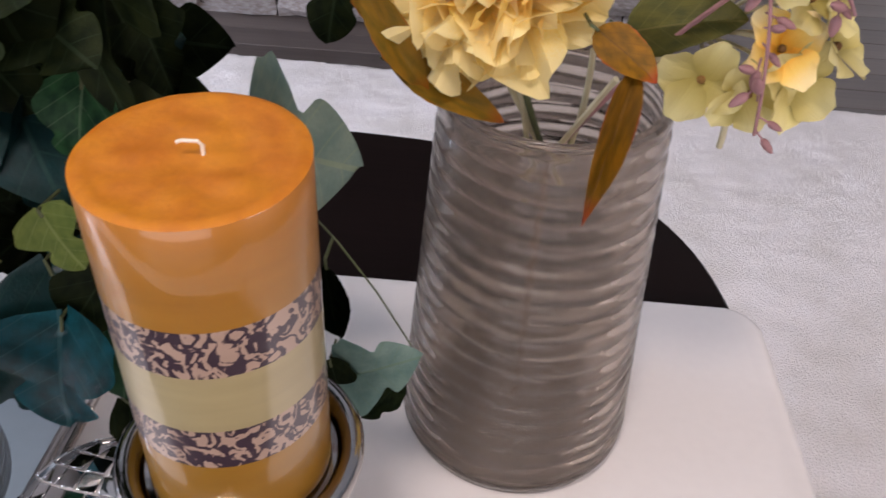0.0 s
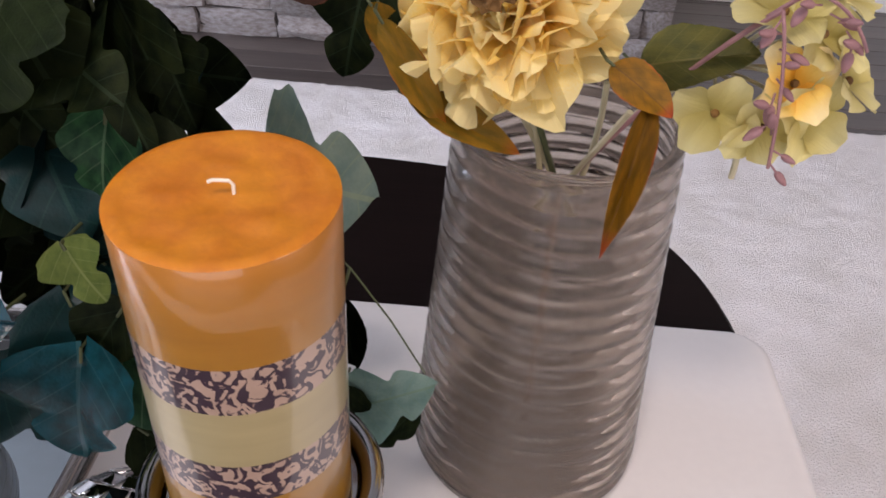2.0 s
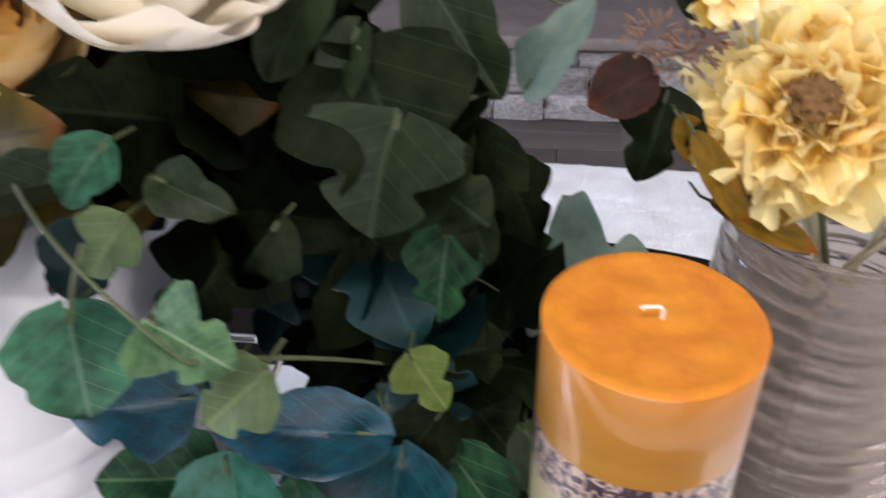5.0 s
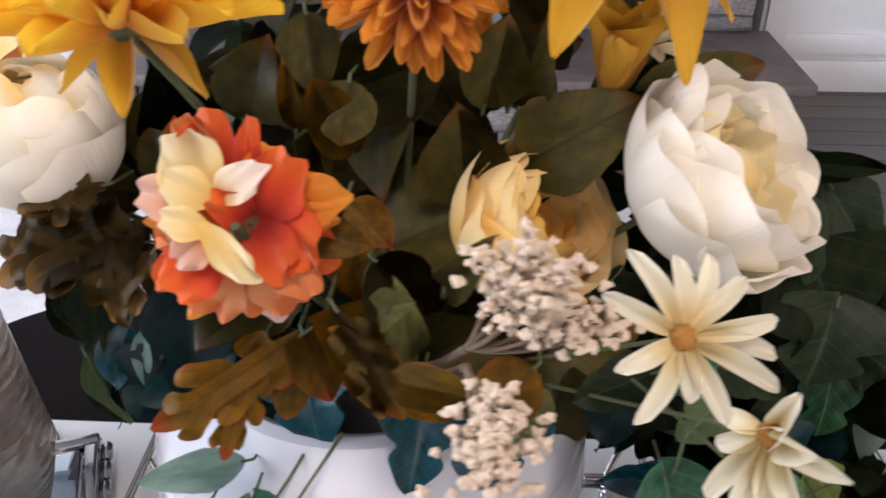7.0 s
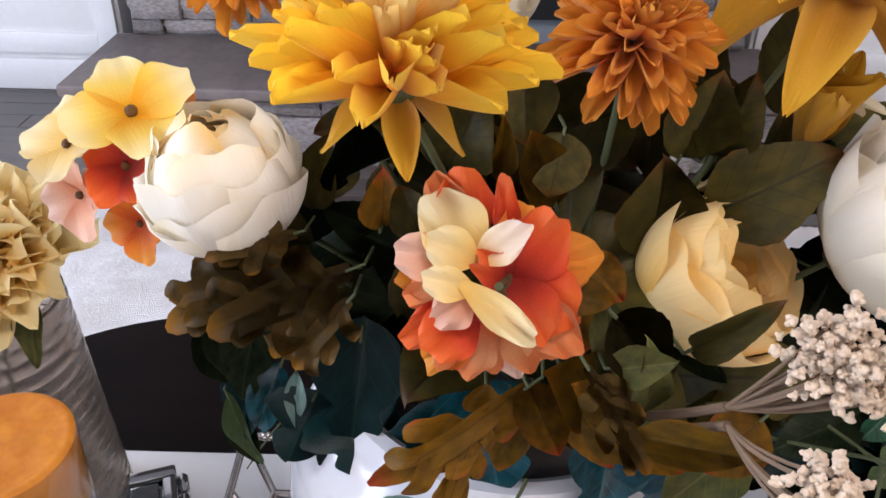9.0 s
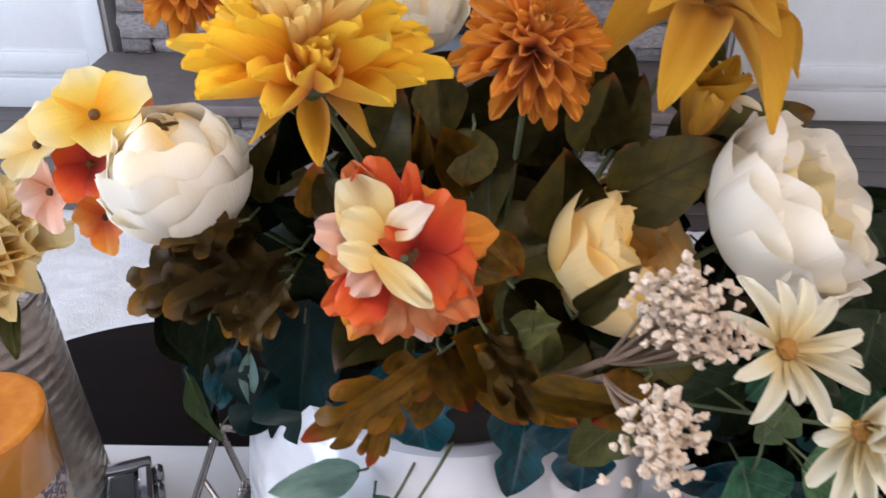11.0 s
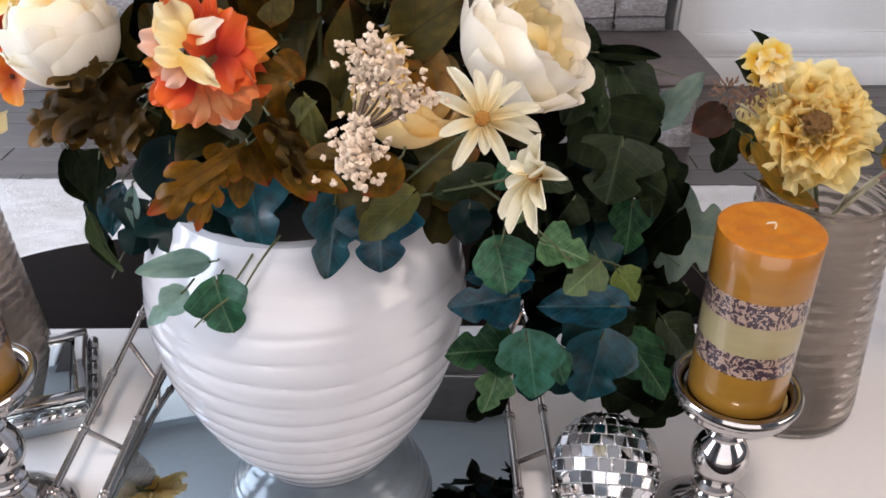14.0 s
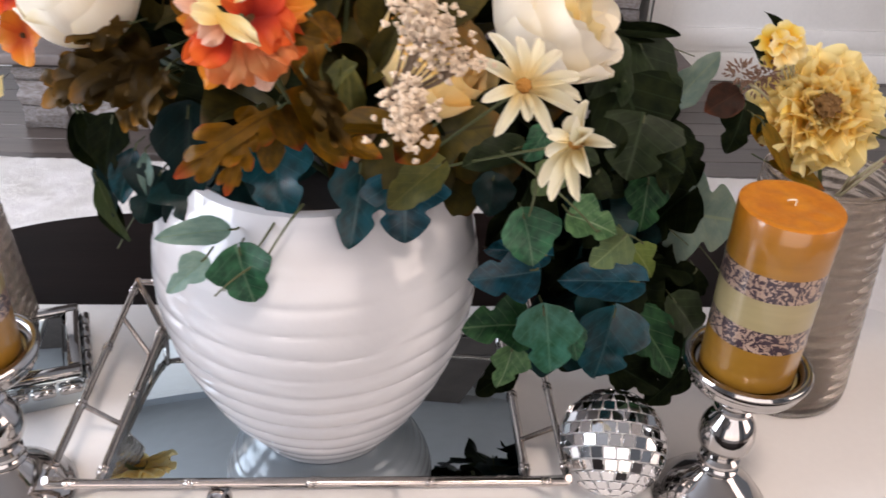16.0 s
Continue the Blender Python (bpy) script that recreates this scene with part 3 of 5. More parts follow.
# ---- silver rings lying before the tray ----
bm = bmesh.new()
lathe(bm, [(0.016, -0.006), (0.019, -0.0075), (0.0215, -0.006), (0.0225, 0), (0.0215, 0.006), (0.019, 0.0075), (0.016, 0.006), (0.0155, 0)], 40, True)
ringmesh = mesh_of("ring", bm, CHROME)
for x, y, a in ((-0.434, -0.030, 86), (-0.394, -0.047, 97), (-0.369, -0.045, 84), (-0.314, -0.046, 95), (-0.291, -0.046, 82)):
    r = tagged(new("napkin_ring", ringmesh), "polished silver napkin ring standing beside the tray", "napkin ring", "silver napkin rings")
    r.matrix_basis = pose(x, y, 0.0228, 90, 0, a)

# ---- leaves ----
def leaf_mat(name, base, second, tipc=None, vein=(0.35, 0.45, 0.25), rough=0.5, veins=0.55, spec=0.2):
    """A fabric leaf: mottled colour, pale veins that branch from the midrib, a tinted edge."""
    m = mat(name, base, rough, vary=0.12, scale=4.5, fine=38, second=second, bump=0.25, depth=0.001, thin=0.05, spec=spec)
    n, l = m.node_tree.nodes, m.node_tree.links
    b = n["Principled BSDF"]
    src = b.inputs["Base Color"].links[0].from_socket
    co, sep = n.new("ShaderNodeTexCoord"), n.new("ShaderNodeSeparateXYZ")
    l.new(co.outputs["Generated"], sep.inputs[0])

    def math_node(op, a, c):
        k = n.new("ShaderNodeMath")
        k.operation = op
        for i, v in enumerate((a, c)):
            if isinstance(v, (int, float)):
                k.inputs[i].default_value = v
            else:
                l.new(v, k.inputs[i])
        return k.outputs[0]

    side = math_node("ABSOLUTE", math_node("SUBTRACT", sep.outputs["X"], 0.5), 0)
    mid = math_node("LESS_THAN", side, 0.015)
    run = math_node("FRACT", math_node("MULTIPLY", math_node("SUBTRACT", sep.outputs["Y"], math_node("MULTIPLY", side, 0.75)), 5.2), 0)
    branch = math_node("LESS_THAN", math_node("ABSOLUTE", math_node("SUBTRACT", run, 0.5), 0), 0.035)
    v = math_node("MULTIPLY", math_node("MAXIMUM", mid, math_node("MULTIPLY", branch, 0.6)), veins)
    mx = n.new("ShaderNodeMix")
    mx.data_type = "RGBA"
    l.new(v, mx.inputs[0]), l.new(src, mx.inputs[6])
    mx.inputs[7].default_value = (*vein, 1)
    out = mx.outputs[2]
    if tipc:
        edge = n.new("ShaderNodeMapRange")
        edge.inputs["From Min"].default_value, edge.inputs["From Max"].default_value = 0.82, 1.02
        l.new(math_node("MAXIMUM", sep.outputs["Y"], math_node("MULTIPLY", side, 1.9)), edge.inputs["Value"])
        m3 = n.new("ShaderNodeMix")
        m3.data_type = "RGBA"
        l.new(edge.outputs[0], m3.inputs[0]), l.new(out, m3.inputs[6])
        m3.inputs[7].default_value = (*tipc, 1)
        out = m3.outputs[2]
    for node in n:
        if node.type == "BSDF_TRANSLUCENT":
            l.new(out, node.inputs["Color"])
    l.new(out, b.inputs["Base Color"])
    return m


GREEN = leaf_mat("ivy_green", (0.034, 0.125, 0.046), (0.008, 0.040, 0.018), vein=(0.16, 0.26, 0.14), rough=0.45, spec=0.22)
LTGREEN = leaf_mat("ivy_light_green", (0.12, 0.24, 0.10), (0.038, 0.11, 0.045), vein=(0.32, 0.44, 0.26), rough=0.42, spec=0.3)
LIME = leaf_mat("ivy_lime", (0.19, 0.25, 0.06), (0.13, 0.19, 0.045), vein=(0.32, 0.38, 0.14))
OLIVEGREEN = leaf_mat("ivy_olive_green", (0.085, 0.12, 0.045), (0.06, 0.095, 0.04), vein=(0.18, 0.22, 0.10))
GREENTEAL = leaf_mat("ivy_green_teal", (0.036, 0.165, 0.080), (0.012, 0.066, 0.036), vein=(0.17, 0.28, 0.18), rough=0.40, spec=0.35)
TEAL = leaf_mat("ivy_teal", (0.007, 0.098, 0.125), (0.004, 0.040, 0.046), vein=(0.05, 0.16, 0.17), rough=0.24, spec=0.55)
TEALBLUE = leaf_mat("ivy_teal_blue", (0.006, 0.088, 0.130), (0.004, 0.038, 0.052), vein=(0.05, 0.16, 0.19), rough=0.24, spec=0.55)
TEALBRIGHT = leaf_mat("ivy_bright_teal", (0.055, 0.230, 0.165), (0.016, 0.105, 0.045), vein=(0.12, 0.30, 0.2), rough=0.35, spec=0.4)
# teal darkened so that shade inside the bush is in the colour
TEALSHADE = leaf_mat("ivy_dark_shade_teal", (0.006, 0.032, 0.034), (0.006, 0.022, 0.020), vein=(0.02, 0.06, 0.05), rough=0.33)
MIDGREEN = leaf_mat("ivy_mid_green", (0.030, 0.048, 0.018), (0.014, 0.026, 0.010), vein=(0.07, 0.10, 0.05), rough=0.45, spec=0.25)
# dark green deepened to near black, standing in for shade between leaves
DKSHADEGREEN = leaf_mat("ivy_dark_shade_green", (0.017, 0.024, 0.008), (0.006, 0.011, 0.005), vein=(0.03, 0.05, 0.025), rough=0.5, spec=0.06)
PALE = leaf_mat("ivy_pale", (0.30, 0.43, 0.37), (0.21, 0.34, 0.30), vein=(0.25, 0.36, 0.24))
BIGPALE = leaf_mat("ivy_grey_green", (0.25, 0.32, 0.26), (0.17, 0.25, 0.22), vein=(0.32, 0.38, 0.24), veins=0.5)
OLIVE = leaf_mat("olive_leaf", (0.15, 0.14, 0.035), (0.085, 0.095, 0.03), vein=(0.22, 0.2, 0.07))
DKOLIVE = leaf_mat("dark_olive_leaf", (0.075, 0.056, 0.009), (0.036, 0.032, 0.006), (0.12, 0.045, 0.005), vein=(0.02, 0.016, 0.006), veins=0.6, spec=0.2)
OLIVEGOLD = leaf_mat("olive_gold_leaf", (0.165, 0.084, 0.003), (0.078, 0.043, 0.003), (0.32, 0.12, 0.005), vein=(0.08, 0.05, 0.012))
RUST = leaf_mat("rust_leaf", (0.270, 0.122, 0.004), (0.140, 0.070, 0.004), (0.42, 0.060, 0.018), vein=(0.09, 0.045, 0.012))
MAROON = leaf_mat("maroon_leaf", (0.060, 0.020, 0.010), (0.030, 0.014, 0.008), (0.16, 0.04, 0.012), vein=(0.10, 0.04, 0.02))
BROWNLEAF = leaf_mat("brown_oak_leaf", (0.085, 0.046, 0.006), (0.045, 0.026, 0.005), (0.26, 0.11, 0.006), vein=(0.05, 0.03, 0.01), spec=0.12)
GOLD = leaf_mat("gold_leaf", (0.36, 0.19, 0.015), (0.19, 0.13, 0.015), (0.45, 0.11, 0.012), vein=(0.25, 0.15, 0.03))


def half_width(kind, s):
    """Half the width of a leaf at the share s of its length; 0.5 at the widest."""
    if kind == "ivy":
        body = 0.5 * min(1, (s / 0.11) ** 0.5) if s < 0.30 else 0.5 * max(0, 1 - ((s - 0.30) / 0.70) ** 1.7) ** 0.72
        return body + 0.10 * math.exp(-((s - 0.28) / 0.08) ** 2) - 0.17 * math.exp(-((s - 0.52) / 0.085) ** 2)
    if kind == "heart":
        body = 0.5 * min(1, s / 0.26) ** 0.42 if s < 0.34 else 0.5 * max(0, 1 - ((s - 0.34) / 0.66) ** 1.8) ** 0.72
        return body + 0.04 * math.exp(-((s - 0.30) / 0.07) ** 2) - 0.07 * math.exp(-((s - 0.58) / 0.09) ** 2)
    if kind == "lance":
        return 0.5 * math.sin(math.pi * s ** 0.8) ** 1.1
    return 0.5 * math.sin(math.pi * s ** 0.82) ** 0.75 * (1 + 0.05 * ((s * 18) % 1 - 0.5))


LEAFMESH = {}


def leaf_mesh(kind, material, variant):
    key = (kind, material.name, variant)
    if key not in LEAFMESH:
        rnd = random.Random(variant * 31 + len(kind))
        bm = bmesh.new()
        nl, nw = 26, 6
        bend, fold, wav = rnd.uniform(0.08, 0.32), rnd.uniform(0.10, 0.36), rnd.uniform(0.03, 0.08)
        p1, p2, skew = rnd.uniform(0, 6), rnd.uniform(0, 6), rnd.uniform(-0.06, 0.06)
        back = {"ivy": 0.13, "heart": 0.20}.get(kind, 0.0)
        rows = []
        if kind == "oak":
            # a central blade and three pairs of rounded fingers
            fingers = [((0, 0.02), (skew, 1.0), 0.13)]
            for k, (s0, ang, ln, wd) in enumerate(((0.16, 62, 0.36, 0.085), (0.36, 50, 0.44, 0.10), (0.58, 38, 0.36, 0.085))):
                for sg in (-1, 1):
                    g = radians(ang + rnd.uniform(-9, 9))
                    q = ln * rnd.uniform(0.82, 1.12)
                    fingers.append(((0, s0 + 0.03 * sg), (sg * q * math.sin(g), s0 + q * math.cos(g)), wd))
            for k, (p, t, wd) in enumerate(fingers):
                p, t = Vector(p), Vector(t)
                d = t - p
                o = Vector((d.y, -d.x)).normalized()
                strip = []
                for i in range(15):
                    f = i / 14
                    w = wd * (0.42 + 0.58 * math.sin(math.pi / 2 * min(1, f / 0.62))) if f < 0.62 else wd * max(0.0, 1 - ((f - 0.62) / 0.385) ** 2.4) ** 0.5
                    row = []
                    for j in range(-3, 4):
                        u = j / 3
                        c = p + d * f + o * (u * w * (1 + 0.10 * math.sin(11 * f + p1 + k)))
                        z = -bend * (c.y - 0.35) ** 2 * 1.6 - 0.25 * abs(c.x) ** 2 * 4 * bend + fold * 0.35 * abs(u) * w * 3 + wav * math.sin(6 * f + p2 + k) * f + 0.004 * k
                        row.append(bm.verts.new((c.x, c.y, z)))
                    strip.append(row)
                for a, b in zip(strip, strip[1:]):
                    for j in range(6):
                        bm.faces.new((a[j], a[j + 1], b[j + 1], b[j]))
        for i in range(nl + 1 if kind != "oak" else 0):
            s = i / nl
            w = max(0.004, half_width(kind, s)) * (1 + 0.05 * math.sin(9 * s + p1))
            row = []
            for j in range(-nw, nw + 1):
                u = j / nw
                x = u * w + skew * math.sin(math.pi * s)
                lobes = back * abs(u) ** 1.5 * max(0, 1 - s / 0.45)
                y = s - lobes
                z = -bend * (s - 0.35) ** 2 * 2 + fold * abs(u * w) + wav * math.sin(7 * s + p2 + (2 if u > 0 else 0)) * abs(u)
                row.append(bm.verts.new((x, y, z)))
            rows.append(row)
        for a, b in zip(rows, rows[1:]):
            for j in range(2 * nw):
                bm.faces.new((a[j], a[j + 1], b[j + 1], b[j]))
        bmesh.ops.solidify(bm, geom=bm.faces[:], thickness=0.006)
        LEAFMESH[key] = mesh_of("leaf", bm, material)
    return LEAFMESH[key]


LEAFCOUNT = [0]


def leaf(spray, kind, material, base, tip, width, twist=0, stem=True):
    """One leaf from its stalk's end to its tip, its face turned up and to the front, with a short stalk."""
    LEAFCOUNT[0] += 1
    b, t = Vector(base), Vector(tip)
    d = t - b
    length = d.length
    y = d / length
    z = Vector((0.05, -0.75, 0.66))
    z = (z - y * z.dot(y)).normalized()
    x = y.cross(z)
    m = Matrix((x, y, z)).transposed().to_4x4()
    width *= 1.35 if kind == "oak" else 1
    ob = part("leaf", leaf_mesh(kind, material, LEAFCOUNT[0] % 4), spray)
    ob.matrix_basis = Matrix.Translation(b) @ m @ pose(0, 0, 0, 0, twist, 0) @ Matrix.Diagonal((width, length, (width + length) / 2, 1))
    if stem:
        back = b - y * length * 0.10 + Vector((0, 0.020, -0.004))
        part("stalk", tubed("stalk", [b + y * length * 0.05, b - y * length * 0.07, back], 0.0008, STEM, 6), spray)
    return ob


ivy = thing("ivy_bush", "artificial trailing ivy in green and teal spilling over a white vase", "plant", pose(0, 0, 0))
autumn = thing("autumn_foliage", "artificial autumn leaves in olive, gold and rust", "plant")
blooms_right = thing("leaf_spray", "artificial gold and rust leaves in a ribbed glass vase", "plant")
blooms_left = thing("leaf_spray", "artificial olive leaf in a ribbed glass vase", "plant")

# ivy vines that carry the leaves
for a, b, sag in (((-0.28, 0.10, 0.27), (-0.02, 0.12, 0.20), (0.0, 0.0, 0.04)), ((-0.36, 0.03, 0.30), (-0.408, -0.025, 0.245), (0.0, -0.015, 0.0)),
                  ((-0.38, 0.10, 0.27), (-0.52, 0.09, 0.21), (0.0, 0.0, 0.05)), ((-0.27, 0.11, 0.27), (0.06, 0.12, 0.11), (0.02, 0.03, 0.06)), ((-0.28, 0.12, 0.27), (-0.03, 0.17, 0.36), (0, 0, 0.05))):
    part("vine", tubed("vine", bowed(a, b, sag, 12), 0.0011, STEM, 6, 0.5), ivy)

# inner leaves that fill the bush and the right-hand cascade, gap shade in their colour
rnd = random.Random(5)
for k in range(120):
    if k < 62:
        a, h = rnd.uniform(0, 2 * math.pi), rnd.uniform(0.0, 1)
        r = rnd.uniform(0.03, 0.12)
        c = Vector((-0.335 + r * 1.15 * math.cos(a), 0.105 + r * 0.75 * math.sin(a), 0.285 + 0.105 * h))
        kind, sp, pick = rnd.choice(("oval", "ivy", "oval")), autumn, (DKSHADEGREEN, DKOLIVE, DKOLIVE, DKSHADEGREEN)
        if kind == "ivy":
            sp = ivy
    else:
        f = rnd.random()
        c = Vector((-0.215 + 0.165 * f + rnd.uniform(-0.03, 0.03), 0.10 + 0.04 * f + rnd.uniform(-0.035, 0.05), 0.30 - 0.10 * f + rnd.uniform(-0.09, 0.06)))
        kind, sp, pick = "ivy", ivy, (DKSHADEGREEN, DKSHADEGREEN, TEALSHADE)
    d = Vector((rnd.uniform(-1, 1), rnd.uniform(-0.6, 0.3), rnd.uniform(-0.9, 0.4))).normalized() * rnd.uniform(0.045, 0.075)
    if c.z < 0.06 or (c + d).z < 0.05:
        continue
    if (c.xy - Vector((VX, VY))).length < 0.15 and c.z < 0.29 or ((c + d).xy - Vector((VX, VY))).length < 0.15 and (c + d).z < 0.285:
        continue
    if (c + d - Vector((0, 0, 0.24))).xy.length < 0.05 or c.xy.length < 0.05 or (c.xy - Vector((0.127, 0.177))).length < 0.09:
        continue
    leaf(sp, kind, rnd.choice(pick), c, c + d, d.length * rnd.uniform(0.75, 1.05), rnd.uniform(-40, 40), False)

# leaves behind the blooms; the near-black green ones carry gap shade as colour
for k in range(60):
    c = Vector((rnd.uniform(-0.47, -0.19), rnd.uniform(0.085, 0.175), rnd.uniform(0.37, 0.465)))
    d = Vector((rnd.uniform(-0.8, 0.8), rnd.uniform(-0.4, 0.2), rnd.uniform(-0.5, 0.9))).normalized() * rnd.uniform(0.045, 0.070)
    leaf(autumn, "oval", rnd.choice((DKOLIVE, DKSHADEGREEN, DKOLIVE)), c, c + d, d.length * rnd.uniform(0.5, 0.75), rnd.uniform(-45, 45), False)

# ---- petals ----
def petal_mat(name, inner, outer, mid=None, rough=0.6, thin=0.32, pos=(0.15, 0.85)):
    """Fabric petals whose colour runs from the foot to the rim, with a faint lengthwise weave."""
    m = bpy.data.materials.new(name)
    m.use_nodes = True
    n, l = m.node_tree.nodes, m.node_tree.links
    b = n["Principled BSDF"]
    b.inputs["Roughness"].default_value, b.inputs["Specular IOR Level"].default_value = rough, 0.25
    b.inputs["Sheen Weight"].default_value = 0.15
    co, sep = n.new("ShaderNodeTexCoord"), n.new("ShaderNodeSeparateXYZ")
    l.new(co.outputs["Generated"], sep.inputs[0])
    no = n.new("ShaderNodeTexNoise")
    no.inputs["Scale"].default_value, no.inputs["Detail"].default_value = 55, 3
    l.new(co.outputs["Object"], no.inputs["Vector"])
    ad = n.new("ShaderNodeMath")
    ad.operation = "MULTIPLY_ADD"
    l.new(no.outputs["Fac"], ad.inputs[0])
    ad.inputs[1].default_value = 0.35
    su = n.new("ShaderNodeMath")
    su.operation = "SUBTRACT"
    l.new(sep.outputs["Y"], su.inputs[0])
    su.inputs[1].default_value = 0.175
    l.new(su.outputs[0], ad.inputs[2])
    r = n.new("ShaderNodeValToRGB")
    e = r.color_ramp.elements
    e[0].position, e[0].color = pos[0], (*inner, 1)
    e[1].position, e[1].color = pos[1], (*outer, 1)
    if mid:
        e.new(0.5).color = (*mid, 1)
    l.new(ad.outputs[0], r.inputs["Fac"])
    oi, hs, mr = n.new("ShaderNodeObjectInfo"), n.new("ShaderNodeHueSaturation"), n.new("ShaderNodeMapRange")
    mr.inputs["To Min"].default_value, mr.inputs["To Max"].default_value = 0.86, 1.08
    l.new(oi.outputs["Random"], mr.inputs["Value"]), l.new(mr.outputs[0], hs.inputs["Value"]), l.new(r.outputs[0], hs.inputs["Color"])
    l.new(hs.outputs[0], b.inputs["Base Color"])
    mp, wv, bp = n.new("ShaderNodeMapping"), n.new("ShaderNodeTexNoise"), n.new("ShaderNodeBump")
    mp.inputs["Scale"].default_value = (22, 1.6, 1)
    l.new(co.outputs["Generated"], mp.inputs["Vector"]), l.new(mp.outputs[0], wv.inputs["Vector"])
    wv.inputs["Scale"].default_value = 1.5
    bp.inputs["Strength"].default_value, bp.inputs["Distance"].default_value = 0.3, 0.002
    l.new(wv.outputs["Fac"], bp.inputs["Height"]), l.new(bp.outputs[0], b.inputs["Normal"])
    tr, mx = n.new("ShaderNodeBsdfTranslucent"), n.new("ShaderNodeMixShader")
    mx.inputs[0].default_value = thin
    l.new(hs.outputs[0], tr.inputs["Color"]), l.new(b.outputs[0], mx.inputs[1]), l.new(tr.outputs[0], mx.inputs[2])
    l.new(mx.outputs[0], n["Material Output"].inputs["Surface"])
    return m


CREAM = petal_mat("cream_petal", (0.88, 0.62, 0.24), (0.94, 0.89, 0.77), (0.93, 0.85, 0.65))
CREAMIN = petal_mat("cream_inner_petal", (0.84, 0.56, 0.15), (0.88, 0.76, 0.44), (0.86, 0.67, 0.28))
YELLOW = petal_mat("yellow_petal", (0.90, 0.44, 0.006), (0.97, 0.84, 0.42), (0.97, 0.70, 0.12), thin=0.42)
PALEYEL = petal_mat("pale_yellow_petal", (0.86, 0.42, 0.03), (0.94, 0.79, 0.42), (0.93, 0.64, 0.15))
DAHLIA = petal_mat("dahlia_petal", (0.80, 0.26, 0.006), (0.88, 0.56, 0.028), (0.86, 0.44, 0.008))
DAHLIAIN = petal_mat("dahlia_inner_petal", (0.74, 0.18, 0.008), (0.86, 0.62, 0.20), (0.82, 0.36, 0.015))
MUM = petal_mat("orange_mum_petal", (0.60, 0.13, 0.006), (0.74, 0.30, 0.03), (0.68, 0.21, 0.010))
LILY = petal_mat("golden_lily_petal", (0.42, 0.18, 0.010), (0.66, 0.36, 0.02), (0.55, 0.27, 0.012))
ROSE = petal_mat("apricot_rose_petal", (0.84, 0.30, 0.008), (0.89, 0.64, 0.20), (0.87, 0.47, 0.04))
ROSEOUT = petal_mat("pale_rose_petal", (0.86, 0.46, 0.06), (0.92, 0.72, 0.34), (0.90, 0.60, 0.18))
RED = petal_mat("red_orange_petal", (0.30, 0.012, 0.006), (0.72, 0.13, 0.020), (0.58, 0.05, 0.010))
ORANGE = petal_mat("orange_petal", (0.58, 0.08, 0.006), (0.80, 0.30, 0.03), (0.74, 0.18, 0.012))
PEACH = petal_mat("peach_petal", (0.56, 0.11, 0.025), (0.72, 0.21, 0.06), (0.72, 0.33, 0.14))
IVORY = petal_mat("ivory_daisy_petal", (0.78, 0.62, 0.30), (0.88, 0.83, 0.66), (0.87, 0.82, 0.62))
PINK = petal_mat("dusty_pink_petal", (0.62, 0.22, 0.10), (0.78, 0.50, 0.38), (0.72, 0.38, 0.24))
GREENYEL = petal_mat("pale_hydrangea_petal", (0.46, 0.38, 0.10), (0.66, 0.60, 0.28), (0.58, 0.50, 0.18))
EYE = mat("flower_eye", (0.22, 0.075, 0.010), 0.8, vary=0.4, fine=400, bump=0.8, depth=0.002, second=(0.42, 0.2, 0.03))
DARKEYE = mat("dark_flower_eye", (0.06, 0.022, 0.008), 0.8, vary=0.4, fine=400, bump=0.8, depth=0.002, second=(0.2, 0.1, 0.02))
BERRYMAT = mat("dried_berry", (0.80, 0.66, 0.52), 0.8, vary=0.2, scale=120, fine=500, bump=0.6, depth=0.001, second=(0.76, 0.58, 0.40))

PETALS = {}


def petal_mesh(material, shape, cup, curl, ruffle, variant):
    """A petal of length 1 from the origin along y, its inner face up: shape gives the outline."""
    key = (material.name, shape, cup, curl, ruffle, variant)
    if key not in PETALS:
        rnd = random.Random(variant * 17 + len(shape))
        p1, p2 = rnd.uniform(0, 6), rnd.uniform(0, 6)
        bm = bmesh.new()
        nl, nw = 12, 6
        rows = []
        for i in range(nl + 1):
            s = i / nl
            if shape == "round":
                w = 0.13 + 0.37 * math.sin(math.pi / 2 * min(1, s / 0.72)) ** 0.9
            elif shape == "strap":
                w = 0.16 + 0.34 * math.sin(math.pi * min(1, 0.08 + s * 0.80)) if s < 0.9 else (0.16 + 0.34 * math.sin(math.pi * 0.8)) * math.sqrt(max(0.02, 1 - ((s - 0.9) / 0.105) ** 2))
            else:
                w = 0.06 + 0.46 * math.sin(math.pi * s ** 0.9) ** 0.8 * (1 - 0.25 * s)
            row = []
            for j in range(-nw, nw + 1):
                u = j / nw
                notch = (0.035 * math.cos(u * 4 + p1) + 0.018 * math.cos(u * 9 + p2)) * s ** 4 if shape == "round" else 0
                x, y = u * w, s + notch - s ** 2 * (0.34 * abs(u) ** 2.6 if shape == "round" else 0.01 * u * u)
                if shape == "round":
                    x *= 1 - 0.10 * s ** 6 * abs(u)
                z = cup * (u * w * 2) ** 2 * 0.5 + curl * (s ** 2) + ruffle * s ** 2 * math.sin(u * 6.5 + p2) + 0.4 * ruffle * s * math.sin(5 * s + p1)
                row.append(bm.verts.new((x, y, z)))
            rows.append(row)
        for a, b in zip(rows, rows[1:]):
            for j in range(2 * nw):
                bm.faces.new((a[j], a[j + 1], b[j + 1], b[j]))
